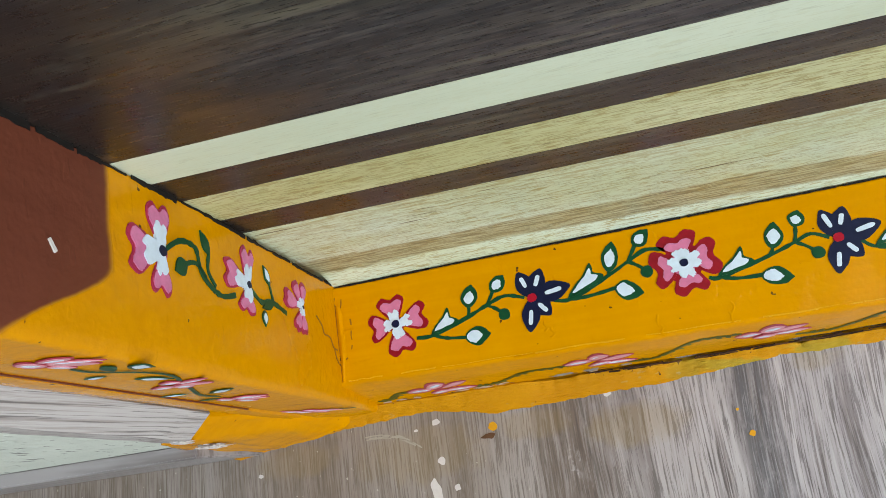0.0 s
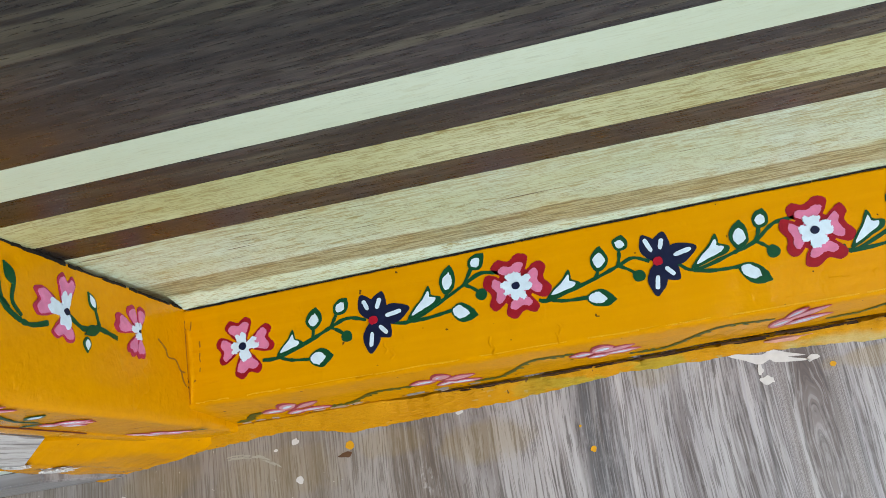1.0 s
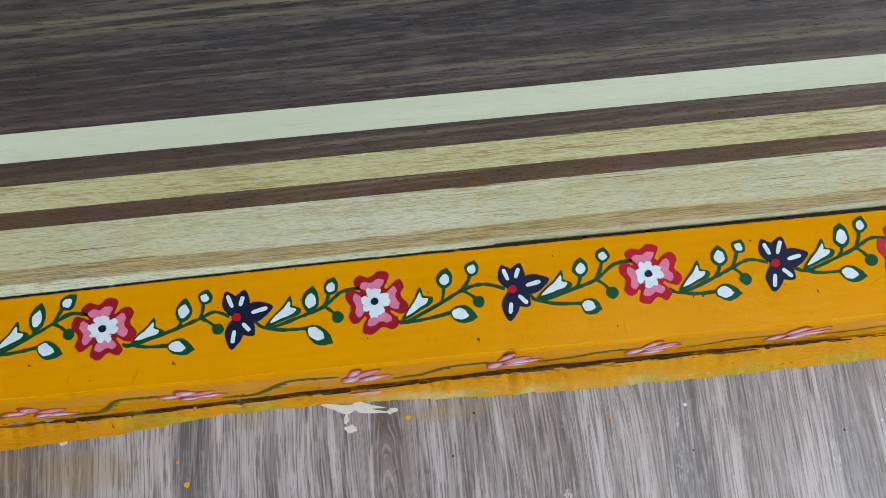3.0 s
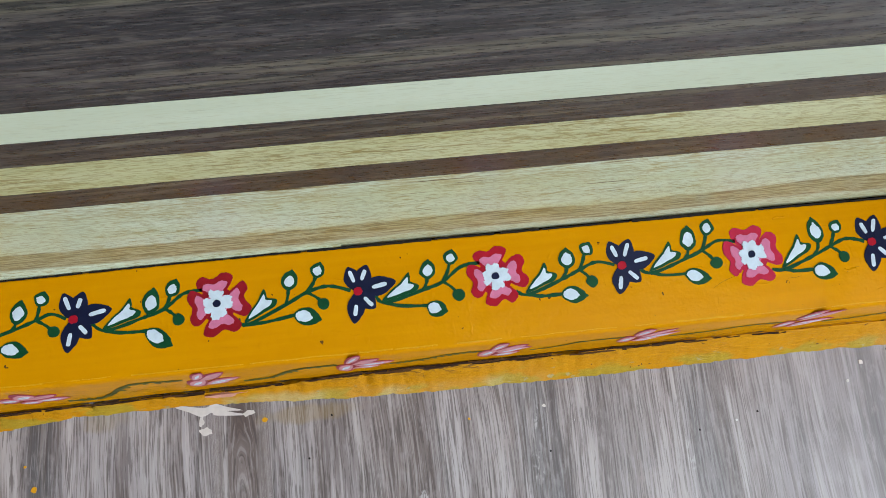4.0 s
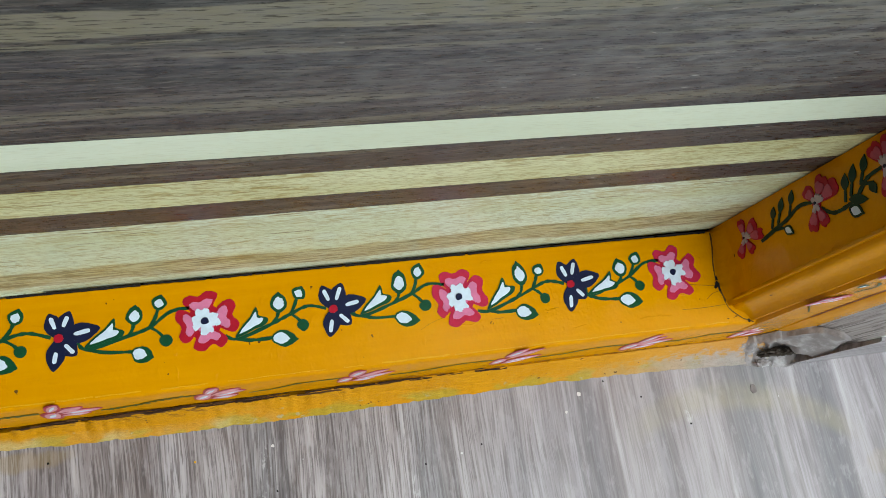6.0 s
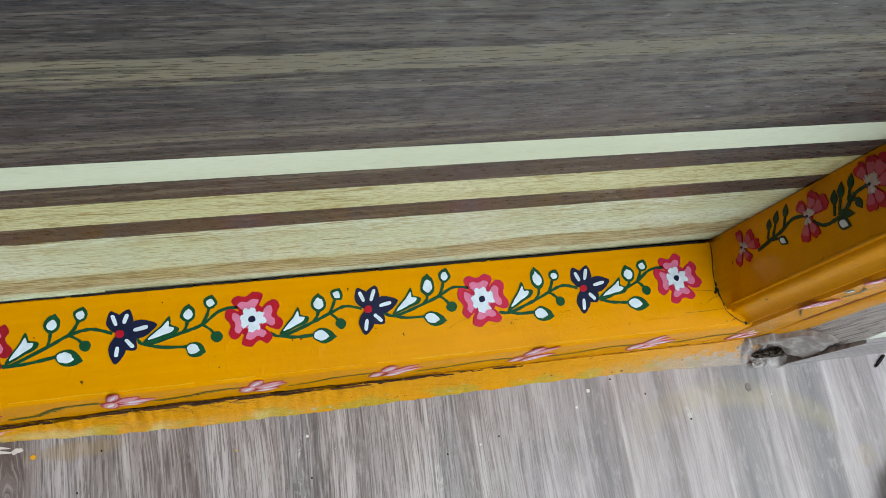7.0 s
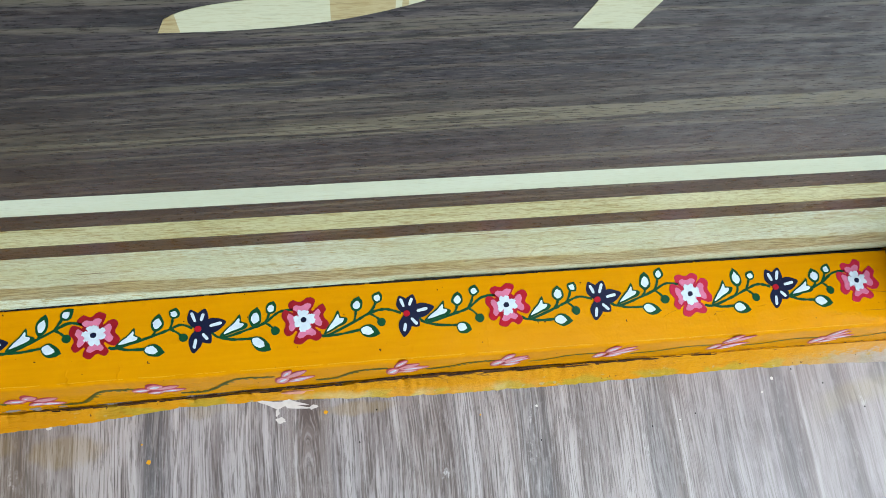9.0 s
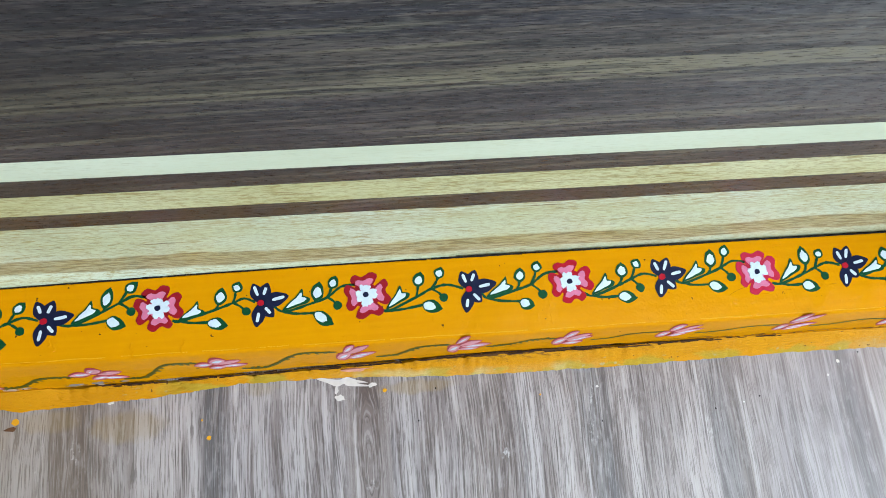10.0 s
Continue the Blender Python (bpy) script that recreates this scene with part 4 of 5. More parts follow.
for i in range(841):
    x = -0.135 + (1.055 + 0.135) * i / 840
    e, lim = front_edge(x), paint_limit(x)
    gap = float(np.interp(x, [0.10, 0.125, 0.15, 0.17, 0.20, 0.26, 0.42, 0.45, 0.475, 0.50, 0.53, 0.56, 0.58, 0.62, 0.645, 0.70, 0.72], [0.0, 0.55, 0.5, 0.25, 0.8, 1.0, 1.0, 0.55, 0.9, 0.7, 0.35, 0.5, 0.95, 0.95, 0.4, 0.1, 0.0]))
    gap *= max(0.3, min(1.0, 1.1 + 1.6 * noise.noise((x * 14, 2, 8))))
    gap *= 1.0 + 0.55 * noise.noise((x * 45, 3, 2)) + 0.5 * noise.noise((x * 140, 3, 2))
    gap = max(0.0, gap)
    zs = seam_z(x)
    rise = zs + 0.0006 - 0.0095 * gap + (0.0004 + 0.0009 * min(gap, 1.0)) * noise.noise((x * 120, 0, 1)) + 0.0005 * min(gap, 1.0) * noise.noise((x * 330, 0, 5))
    start = front_y(x, zs) - 0.0006 - 0.0018 * gap
    lim = min(lim, start - 0.0055)
    row = [(x, start + 0.0030, -0.0005), (x, start + 0.0028, rise - 0.0030), (x, start, rise)]
    for k in range(1, 11):
        t = k / 10
        y = start + (lim - start) * t
        z = rise * (1 - t) ** 1.15 + 0.0009 * t + (0.0010 * noise.noise((x * 60, y * 160, 4)) + 0.0007 * noise.noise((x * 150, y * 420, 6))) * (1 - t * 0.6)
        row.append((x, y, max(z, 0.0007)))
    row.append((x, lim - 0.0005, -0.0004))
    rows.append(row)
    seam.append([(x, front_y(x, zs) + 0.0022, zs + 0.0004), (x, front_y(x, zs) + 0.0030, zs - 0.0030), (x, front_y(x, zs) + 0.0022, zs - 0.0125)])
# dark strip behind the crack: its shade is put into the colour
part("shaded_seam", sweep(seam, closed=False), DIRTSHADE, threshold, "dark lining for the dirt and shade of the open seam")
part("mortar_fillet", sweep(rows, closed=False), FILLET, threshold, "lumpy yellow-painted mortar with a dark open crack", smooth=True)


def on_sill(x, y, h):
    return (x, y, TOP + h)


# black strokes that paint the dark of the gap behind the board
rnd = random.Random(17)
bm = bmesh.new()
x = 0.004
while x < 0.925:
    g = min(rnd.uniform(0.02, 0.10), 0.932 - x)
    wide = rnd.uniform(0.0007, 0.0013) * float(np.interp(x, [0.0, 0.3, 0.45, 0.9], [1.0, 1.0, 1.4, 1.3]))
    coat(bm, ribbon([(x + g * t, sill_back(x + g * t) + 0.0002 + rnd.uniform(-1, 1) * 0.0002) for t in (0, 0.25, 0.5, 0.75, 1)], wide, rnd, 5), on_sill, -0.9, 0)
    x += g + rnd.choice((-0.003, 0.0, 0.002, 0.004))
tagged(part("gap_dark_line", bm, BLACK, threshold, "black line that paints the shade of the gap under the door"), kind="stuff")


FLOWERS = [(0.040, -0.0378), (0.218, -0.033), (0.390, -0.0345), (0.5662, -0.0358), (0.7355, -0.0395), (0.898, -0.0395)]
STARS = [(0.1287, -0.037), (0.3036, -0.0347), (0.4795, -0.0360), (0.6504, -0.0375), (0.8195, -0.0395)]
for k, c in enumerate(FLOWERS):
    pale = k == 0
    ang = [(96, 0.97), (8, 1.05), (-82, 1.0), (186, 0.92)]
    f = blossom(threshold, on_sill, c, ang, 0.0196, 0.0100 if pale else 0.0122, 40 + k, 0.17 if pale else 0.26, base=0.55 if pale else 0.95, throat_size=0.86, outline=(WINE, WINE, WINE, RED, CHERRY, CHERRY)[k])
    f["label"] = "pink painted flower with thin crimson outline" if pale else "pink and white painted flower with broad dark crimson rim" if k < 3 else "pink and white painted flower with broad red rim"
for k, c in enumerate(STARS):
    star(threshold, on_sill, c, 60 + k)
sprig(threshold, on_sill, FLOWERS[0], STARS[0], 80, (22, -10), (36, -1), (47, 2), (51, 16), (63, 9), (72, 18), (69, -6), (43, -16), (59, -16), True)
sprig(threshold, on_sill, STARS[0], FLOWERS[1], 81, (20, -4), (38, 9), (46, 7), (51, 25), (63, 20), (73, 28), (68, 3), (48, -3), (64, -9), False)
sprig(threshold, on_sill, FLOWERS[1], STARS[1], 82, (17, -11), (34, -2), (49, -1), (53, 14), (63, 9), (67, 18), (72, -8), (40, -15), (57, -19), True)
sprig(threshold, on_sill, STARS[1], FLOWERS[2], 83, (16, -8), (35, 4), (44, -2), (48, 15), (57, 8), (62, 19), (62, -7), (42, -12), (58, -23), False)
sprig(threshold, on_sill, FLOWERS[2], STARS[2], 84, (16, -14), (32, 1), (44, 4), (48, 17), (62, 10), (66, 20), (66, -7), (47, -12), (64, -17), True)
sprig(threshold, on_sill, STARS[2], FLOWERS[3], 85, (13, -8), (33, 3), (43, 3), (45, 16), (58, 11), (61, 21), (62, -9), (41, -14), (54, -19), False)
sprig(threshold, on_sill, FLOWERS[3], STARS[3], 86, (18, -13), (35, 0), (47, 0), (48, 14), (59, 8), (64, 16), (62, -10), (41, -16), (58, -19), True)
sprig(threshold, on_sill, STARS[3], FLOWERS[4], 87, (16, -6), (34, 7), (44, 5), (46, 22), (57, 14), (61, 25), (61, -5), (39, -10), (56, -15), False)
sprig(threshold, on_sill, FLOWERS[4], STARS[4], 88, (19, -11), (36, 5), (47, 3), (45, 21), (58, 9), (63, 17), (62, -8), (39, -14), (55, -19), True)
sprig(threshold, on_sill, STARS[4], FLOWERS[5], 89, (10, -9), (31, 0), (39, 1), (37, 15), (49, 9), (54, 18), (51, -7), (33, -15), (51, -19), False)


def on_front(x, z, h):
    return (x, front_y(x, z) - 0.0002 - 0.35 * h, z)


SPRAYS = [-0.017, 0.049, 0.157, 0.260, 0.378, 0.476, 0.571, 0.668, 0.778, 0.884, 0.981]
for k, x in enumerate(SPRAYS[1:], 1):
    z = float(np.interp(x, [0.05, 0.16, 0.26, 0.48, 0.8, 0.88, 0.98], [0.032, 0.043, 0.050, 0.053, 0.052, 0.046, 0.042]))
    spray(threshold, on_front, (x, z), 0.0195, 120 + k, 0.0 if x < 0.33 else 0.10, 2.3 if x < 0.33 else 2.6, x > 0.33)
for k in range(len(SPRAYS) - 1):
    a, b = SPRAYS[k] + 0.017, SPRAYS[k + 1] - 0.017
    low = float(np.interp(a, [0.0, 0.2, 0.35, 0.5, 1.0], [0.018, 0.024, 0.033, 0.046, 0.040]))
    top = float(np.interp(b, [0.0, 0.13, 0.22, 0.33, 0.55, 1.0], [0.032, 0.040, 0.055, 0.064, 0.059, 0.050]))
    vine(threshold, on_front, [(a, low), (a + (b - a) * 0.28, low + 0.001), (a + (b - a) * 0.62, top), (b, top - 0.001)], 140 + k, 0.0040 if a < 0.45 else 0.0026, a < 0.55)


# thick brush ridges and hairline cracks in the enamel
def ridge(bm, pts, width, tall, rnd):
    """A round-backed run of thick paint along open points."""
    outer, inner = ribbon(pts, width, rnd, 4), ribbon(pts, width * 0.35, random.Random(1), 4)
    low = [bm.verts.new(on_sill(p[0], p[1], -0.0001)) for p in outer]
    top = [bm.verts.new(on_sill(p[0], p[1], tall)) for p in inner]
    n = len(low)
    for i in range(n):
        bm.faces.new((low[i], low[(i + 1) % n], top[(i + 1) % n], top[i]))
    bm.faces.new(top)


rnd = random.Random(7)
bm = bmesh.new()
for x, y in ((0.133, -0.052), (0.136, -0.056), (0.197, -0.060), (0.199, -0.066), (0.238, -0.060), (0.236, -0.065)):
    pts = [(x + rnd.uniform(-1, 1) * 0.0016, y - 0.0022 * t) for t in range(4)]
    ridge(bm, pts, rnd.uniform(0.0016, 0.0022), 0.0003, rnd)
for k in range(30):
    x, y = rnd.uniform(0.0, 0.93), rnd.choice((rnd.uniform(-0.072, -0.056), rnd.uniform(-0.072, -0.056), rnd.uniform(-0.056, -0.014)))
    g = rnd.uniform(0.006, 0.018)
    pts = [(x + g * t, y + rnd.uniform(-1, 1) * 0.0007) for t in (0, 0.35, 0.7, 1)]
    if -0.074 < pts[-1][1] < -0.0125 and pts[-1][0] < 0.93:
        ridge(bm, pts, rnd.uniform(0.0014, 0.0024), rnd.uniform(0.0001, 0.00025), rnd)
tagged(part("raised_paint", bm, YELLOW, threshold, "raised brush marks of thick paint", smooth=True), kind="stuff")
bm = bmesh.new()
for k in range(4):
    x, y = rnd.uniform(0.66, 0.92), rnd.uniform(-0.070, -0.050)
    g, a = rnd.uniform(0.008, 0.022), rnd.uniform(0.0, 0.5)
    pts = [(x + math.cos(a) * g * t, y + math.sin(a) * g * t + rnd.uniform(-1, 1) * 0.0008) for t in (0, 0.3, 0.6, 1)]
    if pts[-1][0] < 0.935:
        coat(bm, ribbon(pts, 0.00022, rnd, 3), on_sill, -1.2, 0)
tagged(part("hairline_cracks", bm, CRACK, threshold), kind="stuff")
bm = bmesh.new()
for pts in ([(0.0006, -0.0135), (-0.0002, -0.018), (0.0022, -0.021)], [(0.0050, -0.0150), (0.0040, -0.0205), (0.0018, -0.0212)], [(0.0004, -0.020), (0.0004, -0.034), (0.0002, -0.038), (0.0005, -0.048), (0.0012, -0.055), (0.0002, -0.060)],
            [(0.0098, -0.029), (0.0100, -0.033)], [(0.0098, -0.0355), (0.0092, -0.040), (0.0096, -0.0425)], [(0.0092, -0.046), (0.0086, -0.0485)], [(0.0006, -0.056), (0.0034, -0.0545), (0.0056, -0.0535)], [(0.0004, -0.060), (0.0006, -0.068)]):
    coat(bm, ribbon(pts, rnd.uniform(0.0006, 0.0010), rnd, 4), on_sill, -0.5, 1)
for x, y, r in ((0.0010, -0.0535, 0.0011), (0.0012, -0.0570, 0.0013)):
    coat(bm, turned([(math.cos(t) * rnd.uniform(0.6, 1.2), math.sin(t) * rnd.uniform(0.6, 1.2)) for t in (i * math.pi / 6 for i in range(12))], (x, y), 0, r, r * 1.3), on_sill, -0.2, 0)
EDGE = [(0.9355, -0.013), (0.9335, -0.030), (0.9315, -0.044), (0.9325, -0.057), (0.9350, -0.066), (0.9385, -0.0735), (0.9460, -0.0800), (0.9540, -0.0835)]
for a, b in zip(EDGE, EDGE[1:]):
    mid = (0.5 * (a[0] + b[0]) + rnd.uniform(-1, 1) * 0.0008, 0.5 * (a[1] + b[1]))
    coat(bm, ribbon([a, mid, b], rnd.uniform(0.0006, 0.0014), rnd, 14), on_sill, -0.6, 2)
for x, y, r in ((0.9322, -0.048, 0.0016), (0.9318, -0.0525, 0.0028), (0.9335, -0.0560, 0.0024), (0.9300, -0.0545, 0.0014), (0.9505, -0.0822, 0.0014)):
    spikes = [(math.cos(t) * rnd.uniform(0.6, 1.2), math.sin(t) * rnd.uniform(0.6, 1.2)) for t in (i * math.pi / 12 for i in range(24))]
    coat(bm, turned(spikes, (x, y), 0, r * 0.8, r), on_sill, -0.2, 0)
for pts in ([(0.932, -0.0535), (0.921, -0.0520), (0.908, -0.0500)], [(0.9325, -0.0575), (0.926, -0.0590), (0.921, -0.0625)], [(0.935, -0.068), (0.917, -0.0685), (0.899, -0.068)]):
    coat(bm, ribbon(pts, 0.0004, rnd, 5), on_sill, -0.8, 1)
tagged(part("corner_cracks", bm, [BLACK, CRACK, UMBER], threshold, "dark grimy cracks at the frame corners"), kind="stuff")

# broken highlight along the arris, painted as paler yellow strokes
bm = bmesh.new()
x = 0.004
while x < 0.925:
    g = min(rnd.uniform(0.012, 0.07), 0.934 - x)
    pts = [(x + g * t, front_edge(x + g * t) + 0.0016 + rnd.uniform(-1, 1) * 0.0003) for t in (0, 0.2, 0.4, 0.6, 0.8, 1)]
    coat(bm, ribbon(pts, rnd.uniform(0.0004, 0.0009), rnd, 4), on_sill, -1.1, 0)
    x += g + rnd.choice((0.001, 0.004, 0.012))
tagged(part("arris_highlight", bm, GLINT, threshold, "paler yellow strokes that paint the highlight along the front arris"), kind="stuff")


def on_seam(x, y, h):
    return (x, front_y(x, seam_z(x)) - 0.0010 - h + 0.25 * y, seam_z(x) + 0.0006 + y)


bm = bmesh.new()
for k in range(150):
    x, y = rnd.uniform(0.14, 0.76), rnd.uniform(-0.0058, 0.0002)
    g, slope = rnd.uniform(0.005, 0.024), rnd.uniform(-0.03, 0.08)
    pts = [(x + g * t, y + slope * g * t + rnd.uniform(-1, 1) * 0.0003) for t in (0, 0.35, 0.7, 1)]
    coat(bm, ribbon(pts, rnd.uniform(0.0003, 0.0008), rnd, 3), on_seam, rnd.uniform(-1, 3), rnd.choice((0, 1, 1)))
tagged(part("frayed_seam", bm, [UMBER, DIRTSHADE], threshold, "torn wood fibres and flaked paint along the seam"), kind="stuff")
bm = bmesh.new()
for k in range(64):
    x = rnd.uniform(0.69, 0.97) if k < 34 else rnd.uniform(-0.03, 0.17)
    r = rnd.uniform(0.0006, 0.0013)
    spikes = [(math.cos(t) * rnd.uniform(0.6, 1.3), math.sin(t) * rnd.uniform(0.6, 1.3)) for t in (i * math.pi / 4 for i in range(8))]
    coat(bm, turned(spikes, (x, seam_z(x) + 0.004 + rnd.uniform(-1, 1) * 0.003), 0, r * rnd.choice((1, 1, 2.4)), r * 1.5), on_front, 0.0, rnd.choice((0, 0, 1)))
for x, dz, r in ((0.772, 0.0, 0.0016), (0.796, 0.001, 0.0010), (0.810, 0.0015, 0.0013), (0.825, 0.0015, 0.0010), (0.852, 0.002, 0.0008), (0.860, 0.0022, 0.0009), (0.868, 0.0018, 0.0012), (0.878, 0.002, 0.0010)):
    coat(bm, turned([(math.cos(t) * rnd.uniform(0.7, 1.2), math.sin(t) * rnd.uniform(0.7, 1.2)) for t in (i * math.pi / 5 for i in range(10))], (x, seam_z(x) + 0.003 + dz), 0, r, r * 1.4), on_front, 0.2, 0)
for k in range(34):
    x = rnd.uniform(0.66, 0.95)
    g = rnd.uniform(0.004, 0.013)
    pts = [(x + g * t, seam_z(x) + 0.0035 + 0.0030 * math.sin(x * 40) + rnd.uniform(-1, 1) * 0.0008) for t in (0, 0.5, 1)]
    coat(bm, ribbon(pts, rnd.uniform(0.0005, 0.0011), rnd, 4), on_front, 0.1, 0)
tagged(part("paint_pits", bm, [CRACK, BLACK], threshold, "small dark pits in the paint"), kind="stuff")

BLOT = plain_paint("faded_mauve_blot", (0.56, 0.26, 0.20), 0.5, 0.35)
rows = []
for i in range(13):
    a = i / 12
    x = 0.362 + 0.030 * a
    fat = 0.0019 * math.sin(math.pi * (0.08 + 0.84 * a)) * (1 + 0.9 * noise.noise((x * 420, 1, 1)))
    rows.append([(x, -0.0848 - fat, 0.0072), (x, -0.0848, 0.0104), (x, -0.0848 + fat, 0.0088), (x, -0.0848, 0.0040)])
part("mauve_blot", sweep(rows), BLOT, threshold, "blot of mauve paint on the mortar", smooth=True)
BARE = plain_paint("bare_pinkish_filler", (0.46, 0.33, 0.24), 0.7, 0.3)
SLOT = plain_paint("bare_grey_wood", (0.24, 0.215, 0.20), 0.8, 0.5)
bm = bmesh.new()
for x, dz, rx, rz, slot in ((0.004, 0.0, 0.0030, 0.0028, 0), (0.016, 0.001, 0.0050, 0.0022, 0), (0.027, 0.001, 0.0032, 0.0034, 0), (0.060, 0.002, 0.0045, 0.0026, 0), (0.075, 0.002, 0.0085, 0.0036, 0), (0.088, 0.003, 0.0045, 0.0026, 0),
                            (0.131, 0.003, 0.0085, 0.0042, 1), (0.150, 0.003, 0.0060, 0.0036, 1), (0.172, 0.002, 0.0040, 0.0022, 1), (0.150, -0.003, 0.0034, 0.0020, 0)):
    ring = [(math.cos(t) * rnd.uniform(0.55, 1.25), math.sin(t) * rnd.uniform(0.55, 1.25)) for t in (i * math.pi / 7 for i in range(14))]
    coat(bm, turned(ring, (x, seam_z(x) + 0.003 + dz), 0.1, rx, rz), on_front, 0.0, slot)
tagged(part("bare_chips", bm, [BARE, SLOT], threshold, "bare patches where the paint has chipped off"), kind="stuff")

# paint-covered caulk in the corners
rows = []
for i in range(40):
    t = i / 39
    y = -0.0200 - 0.0480 * t
    w = float(np.interp(t, [0, 0.1, 0.6, 0.75, 1], [0.0030, 0.0042, 0.0046, 0.0036, 0.0012])) + 0.0005 * noise.noise((y * 260, 4, 6))
    rows.append([(-0.0010, y, TOP - 0.001), (0.0008 + w, y, TOP - 0.001), (0.0008 + w * 0.8, y, TOP + 0.0005), (0.0008 + w * 0.4, y, TOP + 0.0011), (0.0010, y, TOP + 0.0007), (0.0004, y, TOP + 0.0001)])
part("corner_caulk", sweep(rows), YELLOW, threshold, "pale painted bead in the frame corner", smooth=True)
rows = []
for i in range(40):
    t = i / 39
    y = -0.0135 - 0.0560 * t
    w = float(np.interp(t, [0, 0.25, 0.55, 0.8, 1], [0.0035, 0.0052, 0.0072, 0.0062, 0.0030])) + 0.0006 * noise.noise((y * 300, 1, 6))
    rows.append([(0.9400, y, TOP - 0.001), (0.9400 - w, y, TOP - 0.001), (0.9400 - w, y, TOP + 0.0004), (0.9400 - w * 0.55, y, TOP + 0.0060), (0.9400 - w * 0.2, y, TOP + 0.0130), (0.9396, y, TOP + 0.0200)])
part("corner_caulk", sweep(rows), YELLOW, threshold, smooth=True)


def lean_back(z, z0):
    """The jambs lean a little out of plumb near the floor."""
    return 0.035 * (min(z, 0.45) - z0)


def jamb(name, profile, x_of, y_of, stop_of, label):
    rows = []
    zs = [0.0, 0.03, 0.06] + [0.08 + 0.012 * i for i in range(36)] + [0.6, 0.9, 1.4, 2.12]
    for z in zs:
        row = []
        for i, (a, y) in enumerate(profile):
            w = 0.00035 * noise.noise((a * 90, y * 90, z * 22))
            row.append((x_of(a, min(z, 0.45)) + w, y + (y_of(z) if y < -0.045 else stop_of(z) if i in (1, 2) else 0.0) + 0.00035 * noise.noise((a * 90, 5 + y * 90, z * 22)), z))
        rows.append(row)
    j = thing(name, label, "door jamb", "door jambs")
    part("jamb_post", sweep(rows), GLOSSY, j, smooth=True)
    return j


def jamb_profile(stop, ridge, front, groove, outer):
    """Depth from the opening outward: reveal, rounded moulding, flat face, groove and bead."""
    m = front - ridge
    return [(0.026, 0.05), (0.026, stop), (0.0, stop), (0.0, ridge + 0.0022), (-0.0013, ridge + 0.0010), (-0.0018, ridge - 0.0002), (-0.0012, ridge - 0.0012), (0.0001, ridge - 0.0013), (0.0004, ridge + m * 0.20),
            (0.0012, ridge + m * 0.29), (0.0030, ridge + m * 0.36), (0.0058, ridge + m * 0.42), (0.0084, ridge + m * 0.50), (0.0106, ridge + m * 0.61), (0.0122, ridge + m * 0.74), (0.0132, ridge + m * 0.85), (0.0148, ridge + m * 0.86),
            (0.0156, ridge + m * 0.76), (0.0170, ridge + m * 0.78), (0.0182, front), (groove - 0.003, front - 0.0006), (groove - 0.0022, front + 0.0008), (groove + 0.0012, front + 0.0008), (groove + 0.002, front - 0.001),
            (groove + 0.004, front - 0.0022), (groove + 0.0072, front - 0.0038), (groove + 0.0125, front - 0.0046), (outer, front - 0.0050), (outer, 0.05)]


def rounded_profile(stop, front, groove, outer):
    """A plain reveal that rolls over a soft arris into the flat face."""
    return [(0.026, 0.05), (0.026, stop), (0.0, stop), (0.0, -0.046), (0.0002, -0.052), (0.0006, -0.0575), (0.0011, -0.0625), (0.0017, -0.0668), (0.0024, -0.0700), (0.0033, -0.0720), (0.0046, -0.0731), (0.0062, front),
            (groove - 0.003, front - 0.0003), (groove - 0.0022, front + 0.0008), (groove + 0.0012, front + 0.0008), (groove + 0.002, front - 0.0006), (groove + 0.006, front - 0.0012), (groove + 0.011, front - 0.0010), (outer, front), (outer, 0.05)]


jamb_west = jamb("door_jamb", rounded_profile(0.0, -0.0735, 0.0432, 0.0600), lambda a, z: -a + 0.032 * (z - TOP), lambda z: -0.0035 + lean_back(z, 0.2), lambda z: min(-0.0006, -0.0055 + 0.03 * (z - TOP)), "door jamb painted yellow below and brown above")
jamb_east = jamb("door_jamb", jamb_profile(-0.0097, -0.0655, -0.0845, 0.063, 0.083), lambda a, z: 0.9395 + a - 0.012 * (z - TOP), lambda z: lean_back(z, 0.10), lambda z: 0.0, "shaded door jamb painted yellow below, brown above")


def on_west(z, y, h):
    return (0.032 * (z - TOP) + h + 0.0004, y, z)


def on_east(z, y, h):
    return (0.9395 - 0.012 * (z - TOP) - h - 0.0004, y, z)


bm = bmesh.new()
rnd = random.Random(31)
z = 0.10
while z < 0.34:
    g, y0 = rnd.uniform(0.008, 0.022), -0.0632 + lean_back(z, 0.10)
    coat(bm, ribbon([(z, y0 - 0.0015), (z + g * 0.3, y0 + rnd.uniform(-0.001, 0.0022)), (z + g * 0.8, y0 + rnd.uniform(-0.001, 0.001)), (z + g, y0 - 0.0012)], rnd.uniform(0.0004, 0.0008), rnd, 4), on_east, rnd.uniform(-0.5, 0.5), 0)
    z += g + rnd.uniform(0.004, 0.05)
part("paint_drips", bm, GLOSSY, jamb_east, "dried runs of thick paint on the arris")["kind"] = "stuff"

# black strokes for the gap's shade, thicker where grime sits by dark strips
bm = bmesh.new()
z = 0.086
